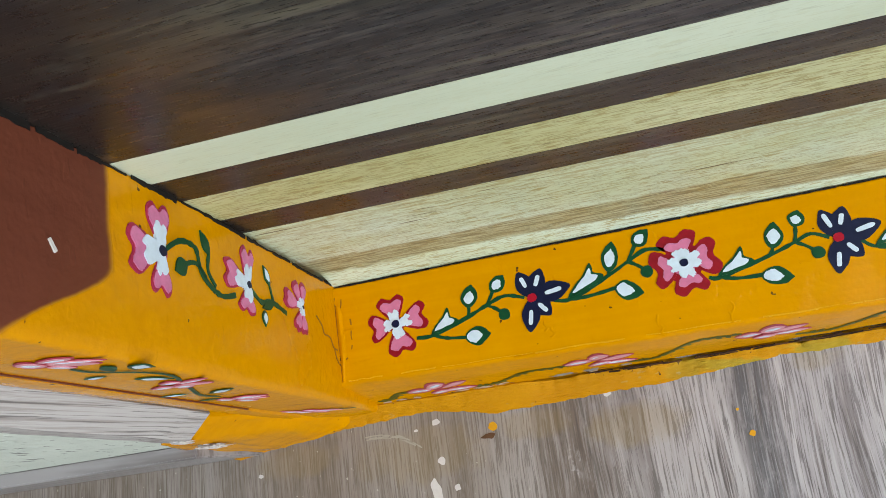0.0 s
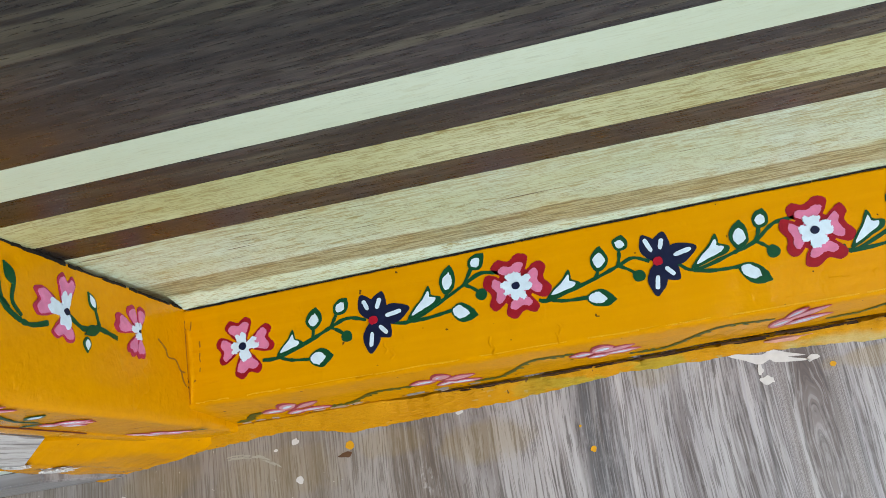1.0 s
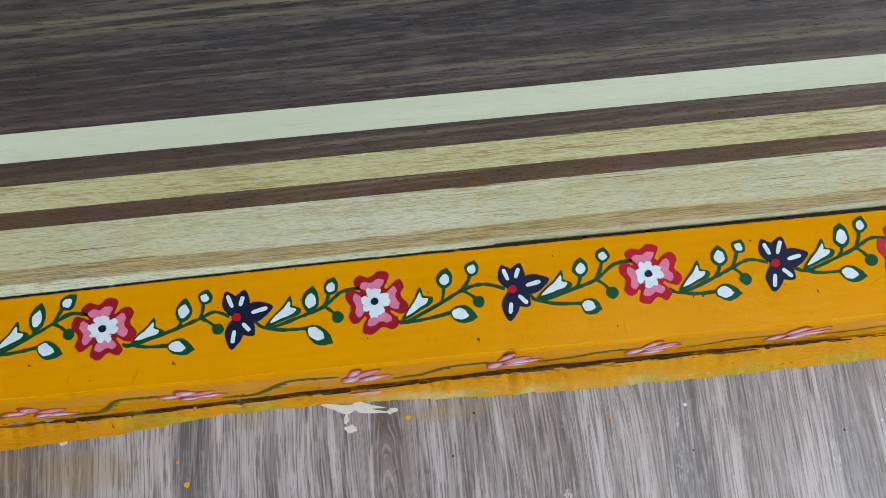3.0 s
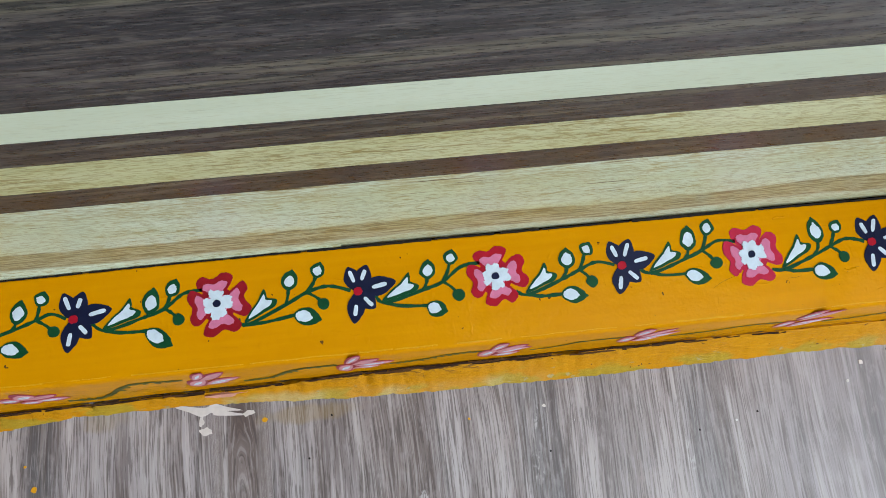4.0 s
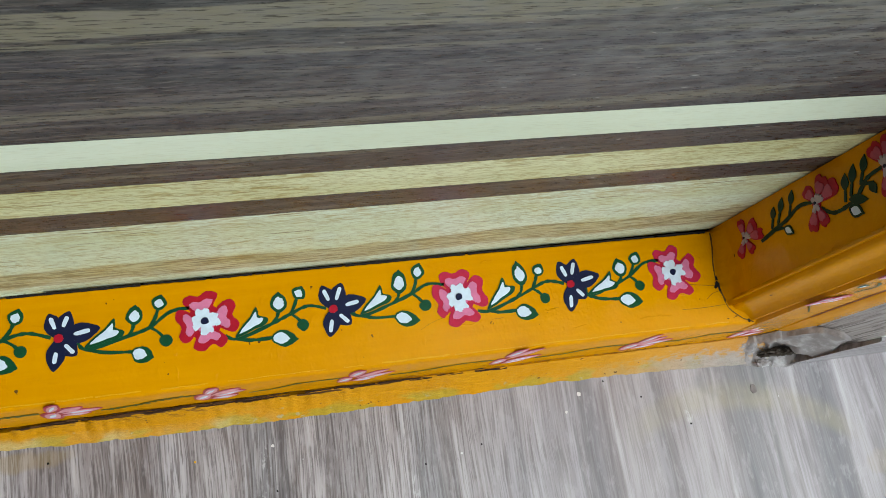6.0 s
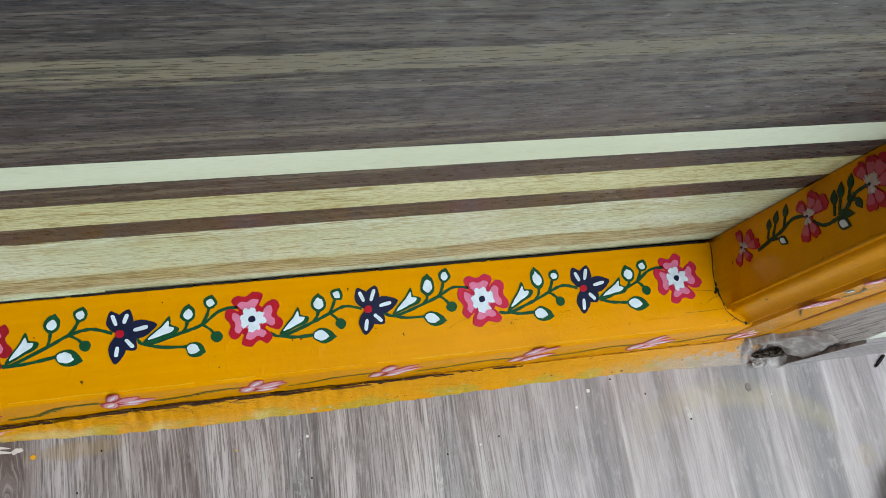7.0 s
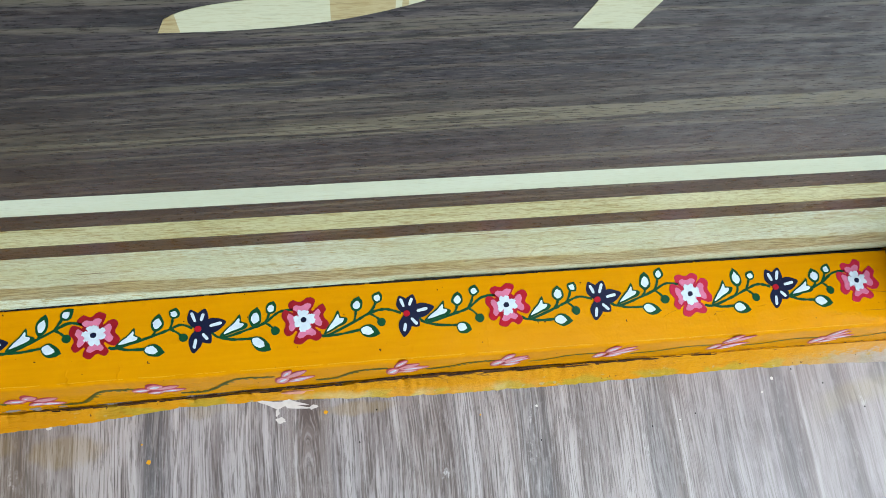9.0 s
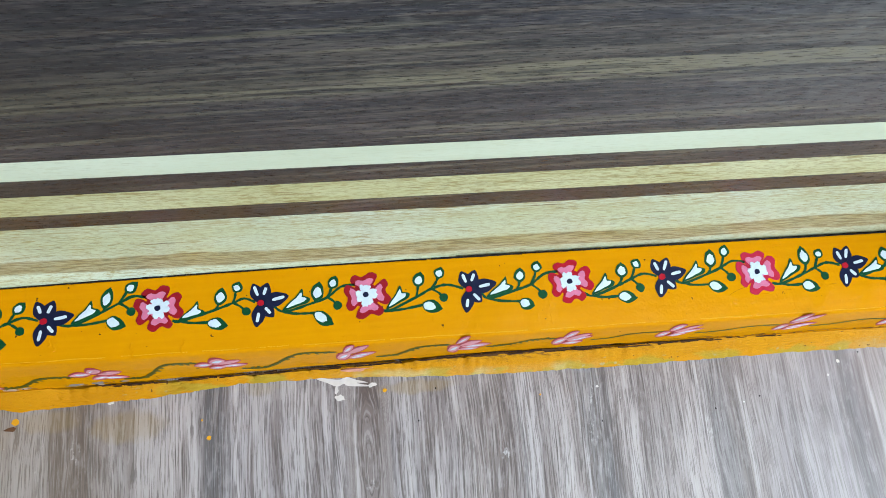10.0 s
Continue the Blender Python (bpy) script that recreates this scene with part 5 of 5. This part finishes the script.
while z < 0.36:
    g = rnd.uniform(0.008, 0.030)
    thick = 0.0034 if 0.200 < z < 0.232 or 0.258 < z < 0.292 or z > 0.318 else 0.0016
    coat(bm, ribbon([(z + g * t, min(-0.0006, -0.0055 + 0.03 * (z + g * t - TOP)) - 0.0002 + rnd.uniform(-1, 1) * 0.0004) for t in (0, 0.3, 0.6, 1)], thick * rnd.uniform(0.5, 1.2), rnd, 4), on_west, -0.8, 0)
    z += g + rnd.uniform(-0.002, 0.004)
tagged(part("gap_dark_line", bm, BLACK, jamb_west, "painted gap shade and black grime where the jamb meets the door"), kind="stuff")

# flowers climbing the reveals: first coordinate is height
def leaves(parent, surface, colour, rows):
    """Painted leaves and buds: foot, direction, length, half width, white heart or none."""
    for at, deg, g, half, fill in rows:
        bm = bmesh.new()
        coat(bm, rounded(turned(DROPLET, at, radians(deg), g, half), 3), surface, 0.8, 0)
        if fill:
            coat(bm, rounded(turned([(0.17 + u * 0.66, v * 0.62) for u, v in DROPLET], at, radians(deg), g, half), 3), surface, 2.2, 1)
        part("painted_leaf", bm, [colour, WHITE], parent)


blossom(jamb_west, on_west, (0.2844, -0.0273), [(86, 0.0205), (-6, 0.0225), (-90, 0.0185)], 0.0195, 0.0100, 201, 0.10, base=0.5, throat_size=1.05, outline=MAUVE, fill=MAUVEPINK, own=(0.0100, 0.0122, 0.0088))
blossom(jamb_west, on_west, (0.2078, -0.0276), [(98, 0.0200), (10, 0.0240), (-84, 0.0152)], 0.0150, 0.0090, 202, 0.11, base=0.4, throat_size=1.0, outline=MAUVE, fill=MAUVEPINK, own=(0.0085, 0.0092, 0.0102))
blossom(jamb_west, on_west, (0.1403, -0.0287), [(61, 0.0166), (108, 0.0160), (6, 0.0235), (-55, 0.0168), (-98, 0.0155)], 0.0080, 0.0060, 203, 0.16, base=0.45, throat_size=0.62, outline=MAUVE, fill=MAUVEPINK, own=(0.0054, 0.0050, 0.0066, 0.0056, 0.0052))
for pts in ([(0.2814, -0.0261), (0.2688, -0.0192), (0.2563, -0.0196), (0.2526, -0.0292), (0.2434, -0.0353), (0.2333, -0.0376), (0.2208, -0.0349)], [(0.2397, -0.0341), (0.2460, -0.0279), (0.2445, -0.0190)],
            [(0.2480, -0.0315), (0.2562, -0.0266), (0.2655, -0.0286)], [(0.2060, -0.0278), (0.1932, -0.0338), (0.1808, -0.0318), (0.1621, -0.0352)], [(0.1785, -0.0309), (0.1822, -0.0210)]):
    vine(jamb_west, on_west, pts, 210 + len(pts), 0.0025 if len(pts) > 3 else 0.0020, False, GREEN)
leaves(jamb_west, on_west, GREEN, (((0.2442, -0.0200), 53, 0.0125, 0.0032, False), ((0.2645, -0.0284), -27, 0.0105, 0.0042, False), ((0.1812, -0.0228), 54, 0.0118, 0.0031, True),
                                   ((0.1780, -0.0317), -20, 0.0150, 0.0028, False), ((0.1901, -0.0378), -90, 0.0085, 0.0033, True)))

def on_shaded(z, y, h):
    return on_east(z, -0.0102 + (y + 0.005) * 0.914, h)


# east jamb flowers in darkened paints: the shade is in their colour
blossom(jamb_east, on_shaded, (0.1212, -0.0247), [(97, 0.0150), (31, 0.0180), (-4, 0.0215), (-65, 0.0140), (-135, 0.0170)], 0.0080, 0.0060, 231, 0.24, base=0.7, throat_size=0.62, fill=SHADEROSE, own=(0.0055, 0.0060, 0.0052, 0.0050, 0.0052), pale=SHADEWHITE)
blossom(jamb_east, on_shaded, (0.2025, -0.0255), [(120, 0.0145), (53, 0.0190), (14, 0.0222), (-76, 0.0172), (-116, 0.0196)], 0.0090, 0.0060, 232, 0.24, base=0.7, throat_size=0.625, fill=SHADEROSE, own=(0.0062, 0.0068, 0.0070, 0.0052, 0.0055), pale=SHADEWHITE)
blossom(jamb_east, on_shaded, (0.2641, -0.0245), [(114, 0.0175), (67, 0.0185), (35, 0.0230), (-7, 0.0212), (-65, 0.0192), (-103, 0.0178)], 0.0095, 0.0062, 233, 0.22, base=0.7, throat_size=0.7, fill=SHADEROSE, own=(0.0064, 0.0062, 0.0070, 0.0072, 0.0056, 0.0056), pale=SHADEWHITE)
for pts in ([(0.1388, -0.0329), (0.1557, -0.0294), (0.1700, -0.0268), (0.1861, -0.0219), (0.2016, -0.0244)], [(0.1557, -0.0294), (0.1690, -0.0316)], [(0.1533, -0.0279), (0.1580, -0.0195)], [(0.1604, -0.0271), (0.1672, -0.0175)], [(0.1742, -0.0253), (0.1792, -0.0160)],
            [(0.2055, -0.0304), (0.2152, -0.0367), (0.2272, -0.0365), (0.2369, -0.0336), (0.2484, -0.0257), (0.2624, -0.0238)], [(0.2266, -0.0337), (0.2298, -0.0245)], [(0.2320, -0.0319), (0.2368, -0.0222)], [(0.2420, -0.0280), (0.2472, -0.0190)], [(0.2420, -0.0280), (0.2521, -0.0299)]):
    vine(jamb_east, on_shaded, pts, 240 + len(pts), 0.0025 if len(pts) > 2 else 0.0019, False, SHADEGREEN)
leaves(jamb_east, on_shaded, SHADEGREEN, (((0.1567, -0.0215), 62, 0.0092, 0.0027, False), ((0.1656, -0.0195), 56, 0.0112, 0.0028, False), ((0.1782, -0.0180), 61, 0.0104, 0.0027, False), ((0.1665, -0.0308), -41, 0.0108, 0.0036, True),
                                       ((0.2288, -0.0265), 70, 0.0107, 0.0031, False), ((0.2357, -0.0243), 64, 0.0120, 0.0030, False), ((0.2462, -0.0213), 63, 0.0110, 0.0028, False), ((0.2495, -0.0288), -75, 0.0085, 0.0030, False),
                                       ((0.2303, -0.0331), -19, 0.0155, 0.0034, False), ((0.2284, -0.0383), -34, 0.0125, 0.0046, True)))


def west_face(z, x, h):
    return (x + 0.032 * (z - TOP), -0.0777 + lean_back(z, 0.2) - 0.4 * h, z)


def east_face(z, x, h):
    return (x - 0.012 * (z - TOP), -0.0854 + lean_back(z, 0.10) - 0.4 * h, z)


for k, (z, x) in enumerate(((0.3250, -0.0165), (0.2445, -0.0185), (0.1770, -0.0205))):
    spray(jamb_west, west_face, (z, x), 0.0138, 260 + k, 1.78, 1.7, k != 1)
spray(jamb_west, west_face, (0.0780, -0.0265), 0.0200, 263, 2.60, 0.9)
vine(jamb_west, west_face, [(0.0640, -0.0115), (0.0600, -0.0060), (0.0580, -0.0015)], 272, 0.0022, False, OLIVE)
vine(jamb_west, west_face, [(0.3106, -0.0226), (0.3001, -0.0220), (0.2875, -0.0135), (0.2758, -0.0085), (0.2629, -0.0088), (0.2500, -0.0140)], 270, 0.0019, False, GREEN)
vine(jamb_west, west_face, [(0.2327, -0.0201), (0.2079, -0.0288), (0.1934, -0.0266)], 271, 0.0022, False, GREEN)
leaves(jamb_west, west_face, GREEN, (((0.3060, -0.0120), 198, 0.0120, 0.0032, False), ((0.2985, -0.0072), 145, 0.0110, 0.0052, True), ((0.2895, -0.0330), 100, 0.0092, 0.0024, True), ((0.2735, -0.0212), 143, 0.0170, 0.0032, True),
                                     ((0.2080, -0.0238), 79, 0.0148, 0.0038, True), ((0.2210, -0.0425), 108, 0.0135, 0.0024, True), ((0.1905, -0.0400), 100, 0.0120, 0.0018, False)))
for k, (z, x) in enumerate(((0.1595, 0.9640), (0.2270, 0.9688), (0.300, 0.970))):
    spray(jamb_east, east_face, (z, x), 0.0155, 280 + k, 0.43, 1.5, True)
vine(jamb_east, east_face, [(0.1142, 0.9785), (0.1200, 0.9745), (0.1440, 0.9590)], 290, 0.0011, False, OLIVE)
vine(jamb_east, east_face, [(0.1750, 0.9700), (0.1850, 0.9765), (0.1920, 0.9750), (0.2000, 0.9690)], 291, 0.0018, False, GREEN)
leaves(jamb_east, east_face, GREEN, (((0.1940, 0.9578), 80, 0.0082, 0.0032, True), ((0.2558, 0.9560), 27, 0.0118, 0.0038, True), ((0.282, 0.969), -10, 0.016, 0.004, True)))

GROOVE = plain_paint("old_red_brown_paint", (0.16, 0.035, 0.012), 0.5, 0.3)
bm = bmesh.new()
coat(bm, ribbon([(z, 1.0015 + 0.0003 * noise.noise((z * 60, 1, 1))) for z in (0.084 + 0.018 * i for i in range(20))], 0.0036, rnd, 3), lambda z, x, h: (x - 0.012 * (z - TOP), -0.0848 + lean_back(z, 0.10) - h, z), 0.6, 0)
part("groove_line", bm, GROOVE, jamb_east, "old red-brown paint left in the groove")
bm = bmesh.new()
coat(bm, ribbon([(z, -0.0428 + 0.0004 * noise.noise((z * 60, 4, 1))) for z in (0.13 + 0.016 * i for i in range(20))], 0.0013, rnd, 3), lambda z, x, h: (x + 0.032 * (z - TOP), -0.0774 + lean_back(z, 0.2) - h, z), 0.6, 0)
part("groove_line", bm, GROOVE, jamb_west, "old red-brown paint left in the groove")
bm = bmesh.new()
for pts in ([(0.118, -0.030), (0.110, -0.035), (0.107, -0.040), (0.098, -0.041), (0.093, -0.047), (0.087, -0.048)], [(0.092, -0.047), (0.090, -0.053), (0.086, -0.057)]):
    coat(bm, ribbon(pts, 0.0009, rnd, 5), on_west, -0.6, 0)
tagged(part("corner_cracks", bm, CRACK, jamb_west, "brown cracks in the paint of the corner"), kind="stuff")
bm = bmesh.new()
coat(bm, ribbon([(0.3497, -0.0375), (0.3480, -0.0396), (0.3465, -0.0416)], 0.0014, rnd, 4), on_west, 0.0, 0)
part("paint_scratch", bm, CHIPWHITE, jamb_west, "pale scratch in the brown paint")

head = part("door_head", box((-0.064, -0.08, 2.065), (1.021, 0.05, 2.12), bevel=0.003), YELLOW)
tagged(head, "brown painted door frame head", "door frame", kind="structure")

# raw wood fillers between frame and plaster
for name, pts in (("trim_west", [(-0.0600, -0.0775), (-0.0735, -0.0912), (-0.085, -0.0912), (-0.0735, -0.06)]), ("trim_east", [(1.0222, -0.0872), (1.0445, -0.1078), (1.052, -0.1078), (1.034, -0.07)])):
    lean = 0.032 if "west" in name else -0.012
    low = 0.144 if "west" in name else 0.060
    rows = [[(x + lean * (min(z, 0.45) - TOP) + 0.0006 * noise.noise((z * 40, i, 2)), (y + 0.045 * (min(z, 0.45) - 0.2) if "west" in name else -0.0889 + lean_back(z, 0.10) if i == 0 else y if i == 3 else plaster_face(z) + 0.0007 * (i - 1)) + 0.0006 * noise.noise((z * 40, i, 9)), z) for i, (x, y) in enumerate(pts)] for z in [low + 0.02 * i for i in range(30)] + [2.1]]
    t = part(name, sweep(rows), RAW)
    tagged(t, "weathered unpainted wood strip between frame and wall", "trim", kind="structure")


# ---- rubble and paint on the floor ----
def lump(name, centre, size, mat, seed, label, category, rough=0.16, flat=True):
    bm = bmesh.new()
    bmesh.ops.create_icosphere(bm, subdivisions=4, radius=1.0)
    for v in bm.verts:
        n = v.co.normalized()
        q = Vector([abs(c) ** 0.8 * (1 if c > 0 else -1) for c in n])
        r = 1 + rough * noise.fractal(n * 2.3 + Vector((seed * 3.1, 0, 0)), 0.6, 2.0, 5)
        v.co = Vector((centre[0] + q.x * size[0] * r, centre[1] + q.y * size[1] * r, centre[2] + q.z * size[2] * r))
        if flat:
            v.co.z = max(v.co.z, -0.001)
    return tagged(part(name, bm, mat, smooth=True), label, category)


rows = []
for i in range(61):
    x = 0.978 + 0.082 * i / 60
    top = float(np.interp(x, [0.978, 0.992, 1.004, 1.014, 1.024, 1.034, 1.042, 1.05, 1.06], [0.005, 0.011, 0.020, 0.036, 0.056, 0.070, 0.074, 0.060, 0.030])) + 0.006 * noise.noise((x * 150, 0, 2))
    y0 = float(np.interp(x, [0.978, 0.995, 1.010, 1.022, 1.036, 1.05, 1.06], [-0.0935, -0.0950, -0.0950, -0.0935, -0.1045, -0.1125, -0.1128]))
    y1 = float(np.interp(x, [0.978, 1.0, 1.026, 1.05, 1.06], [-0.1080, -0.1120, -0.1155, -0.1168, -0.1165]))
    row = [(x, y0 + 0.02, -0.002), (x, y0 + 0.006, top)]
    for k in range(15):
        t = k / 14
        rough = noise.fractal((x * 75, t * 4, 3.0), 0.7, 2.0, 5)
        hole = max(0.0, noise.noise((x * 48, t * 2.6, 9.3)) - 0.12)
        y = y0 + (y1 - y0) * t ** 1.3 + (0.0024 * rough + 0.010 * hole) * (1 - 0.75 * t)
        row.append((x, y, max(0.0006, top * (1 - t) ** 1.15 + 0.0022 * noise.fractal((x * 90, t * 5, 8.0), 0.7, 2.0, 4) * (1 - t * 0.7))))
    row.append((x, y1 - 0.001, -0.002))
    slant = 0.026 * (x - 0.978) / 0.082
    row = [(p - slant * (1 - min(r / 0.09, 1.0)), q, r) for p, q, r in row]
    # a cavity where the mortar has fallen out
    for k in range(2, 17):
        p, q, r = row[k]
        d = math.hypot((p - 1.014 - 0.6 * (r - 0.014)) / 0.019, (r - 0.015) / 0.012) + 0.5 * noise.noise((p * 170, q * 170, r * 120))
        row[k] = (p, q + 0.012 * max(0.0, min(1.0, (1.05 - d) * 2.5)), r)
    rows.append(row)
tagged(part("mortar_patch", sweep(rows), MORTAR, smooth=True), "crumbling grey mortar at the foot of the jamb", "mortar")
# dark lumps inside the cavity: the hole's shade is in their colour
for k, (x, y, z, r) in enumerate(((1.006, -0.1040, 0.008, 0.0040), (1.014, -0.1040, 0.012, 0.0052), (1.023, -0.1050, 0.017, 0.0046), (1.033, -0.1065, 0.021, 0.0030))):
    lump("shaded_pocket", (x, y, z), (r * 1.5, r * 0.6, r * 0.9), HOLEDARK, 20 + k, "dark crumbly lump that paints the shade of the hole in the mortar", "dirt", 0.5, False)
lump("mortar_crumb", (1.003, -0.1110, 0.004), (0.0060, 0.0030, 0.0035), MORTAR, 3, "small loose crumb of mortar on the floor", "mortar crumb", 0.4)
rows = []
for i in range(49):
    x = -0.120 + 0.092 * i / 48
    top = float(np.interp(x, [-0.120, -0.108, -0.095, -0.082, -0.066, -0.052, -0.04, -0.028], [0.056, 0.098, 0.136, 0.156, 0.148, 0.092, 0.04, 0.008])) + 0.003 * noise.noise((x * 160, 0, 2))
    y0 = float(np.interp(x, [-0.120, -0.09, -0.078, -0.064, -0.05, -0.028], [-0.0935, -0.0935, -0.0900, -0.0810, -0.0775, -0.0790]))
    y1 = float(np.interp(x, [-0.120, -0.095, -0.06, -0.028], [-0.1030, -0.0990, -0.0960, -0.0900]))
    row = [(x, y0 + 0.02, -0.002), (x, y0 + 0.005, top)]
    for k in range(13):
        t = k / 12
        y = y0 + (y1 - y0) * t ** 0.8 + 0.0022 * noise.fractal((x * 60, t * 3, 5.0), 0.8, 2.0, 4) * (1 - 0.6 * t)
        row.append((x, y, max(0.0006, top * (1 - t) ** 1.1 + 0.0016 * noise.fractal((x * 80, t * 4, 2.0), 0.7, 2.0, 4) * (1 - t * 0.7))))
    row.append((x, y1 - 0.001, -0.002))
    rows.append(row)
part("mortar_patch", sweep(rows), YELLOW, threshold, "yellow-painted broken mortar at the foot of the jamb", smooth=True)
lump("plaster_chip", (-0.0780, -0.0935, 0.1420), (0.0030, 0.0012, 0.010), CHIPWHITE, 12, "white broken plaster beside the frame", "plaster", 0.4, False)
lump("plaster_chip", (-0.0860, -0.0955, 0.0960), (0.0060, 0.0014, 0.012), CHIPWHITE, 6, "white broken plaster beside the frame", "plaster", 0.4, False)


def on_floor(x, y, h):
    return (x, y, h)


def splash(name, centre, rx, ry, mat, seed, label, ragged=0.3):
    rnd = random.Random(seed)
    pts = [(math.cos(t) * rnd.uniform(1 - ragged, 1 + ragged), math.sin(t) * rnd.uniform(1 - ragged, 1 + ragged)) for t in (i * math.pi / 6 for i in range(12))]
    bm = bmesh.new()
    coat(bm, rounded(turned(pts, centre, rnd.uniform(-0.3, 0.3), rx, ry), 3), on_floor, 1.0, 0)
    return tagged(part(name, bm, mat, floor), label)


splash("paint_chip", (0.3645, -0.0942), 0.019, 0.0038, CHIPWHITE, 1, "flaked white paint patch", 0.6)
splash("paint_chip", (0.3570, -0.1015), 0.0016, 0.0036, CHIPWHITE, 2, "flaked white paint patch")
splash("paint_chip", (0.3600, -0.1085), 0.0042, 0.0026, CHIPWHITE, 3, "flaked white paint patch")
splash("paint_chip", (0.3900, -0.0990), 0.0045, 0.0018, CHIPWHITE, 4, "flaked white paint patch")
for k, (x, y, r) in enumerate(((0.0745, -0.1058, 0.0030), (0.242, -0.134, 0.002), (0.401, -0.105, 0.0018), (0.236, -0.118, 0.0009), (0.545, -0.121, 0.0008))):
    splash("yellow_paint_drop", (x, y), r, r, DROP, 20 + k, "dried yellow paint drop", 0.15)
for k, (x, y, rx, ry) in enumerate(((0.0342, -0.0972, 0.003, 0.0022), (0.0352, -0.1240, 0.0026, 0.0028), (0.0285, -0.1430, 0.0036, 0.0085), (0.0440, -0.1430, 0.0022, 0.0022), (0.156, -0.0955, 0.0026, 0.002), (0.840, -0.1135, 0.0017, 0.0017),
                                    (0.827, -0.126, 0.0010, 0.0010), (0.019, -0.101, 0.0015, 0.001), (-0.104, -0.117, 0.0018, 0.0014), (0.60, -0.118, 0.0012, 0.0012))):
    splash("white_paint_drop", (x, y), rx, ry, CHIPWHITE, 40 + k, "dried white paint drop", 0.2)
splash("rust_mark", (0.992, -0.1305), 0.0034, 0.0034, SCAB, 60, "dark grey scab on the floor", 0.3)
splash("brown_fleck", (0.0708, -0.1118), 0.0046, 0.0020, RUST, 61, "brown fleck of wood", 0.35)
for k, (x, y) in enumerate(((0.862, -0.1065), (0.892, -0.123), (-0.060, -0.0955), (0.43, -0.135), (0.448, -0.107), (0.71, -0.148), (0.755, -0.14), (0.60, -0.15), (0.93, -0.15))):
    splash("dark_speck", (x, y), 0.0007, 0.0008, BLACK, 70 + k, "dark dirt speck", 0.3)
lump("twig_bit", (0.0, 0.0, 0.0012), (0.0080, 0.0014, 0.0012), BLACK, 9, "tiny dark bit of twig on the floor", "debris", 0.2).matrix_basis = pose(1.134, -0.124, 0, rz=38)

tub = thing("paint_tub", "small black round tub with a pale grey lid", "tub")
bm = bmesh.new()
prof = [(0.0, 0.0), (0.040, 0.0), (0.0455, 0.004), (0.047, 0.022), (0.0475, 0.024), (0.0445, 0.0255), (0.0300, 0.0245), (0.0, 0.0240)]
rows = [[(1.148 + r * math.cos(i * math.pi / 24), -0.2615 + r * math.sin(i * math.pi / 24), z) for r, z in prof] for i in range(49)]
part("tub_body", sweep(rows, closed=False), TUB, tub)
bm = bmesh.new()
prof = [(0.0, 0.0262), (0.0335, 0.0262), (0.0355, 0.0256), (0.0360, 0.0235), (0.0, 0.0235)]
rows = [[(1.148 + r * math.cos(i * math.pi / 24), -0.2615 + r * math.sin(i * math.pi / 24), z) for r, z in prof] for i in range(49)]
part("lid", sweep(rows, closed=False), GREYLID, tub, "pale grey lid")

bm = bmesh.new()
rnd = random.Random(5)
for k in range(26):
    t, off = rnd.uniform(0.0, 0.9), rnd.uniform(-1, 1) * 0.0016
    arc = [(-0.020 + 0.042 * q - 0.002 * off, -0.1015 + 0.004 * q - 0.0155 * q ** 2.4 + off) for q in (t, t + 0.05, t + rnd.uniform(0.08, 0.16))]
    coat(bm, ribbon(arc, rnd.uniform(0.0004, 0.0010), rnd, 4), on_floor, rnd.uniform(-1.2, -0.6), 0)
part("chalky_smear", bm, SMEAR, floor, "pale chalky curved smear")
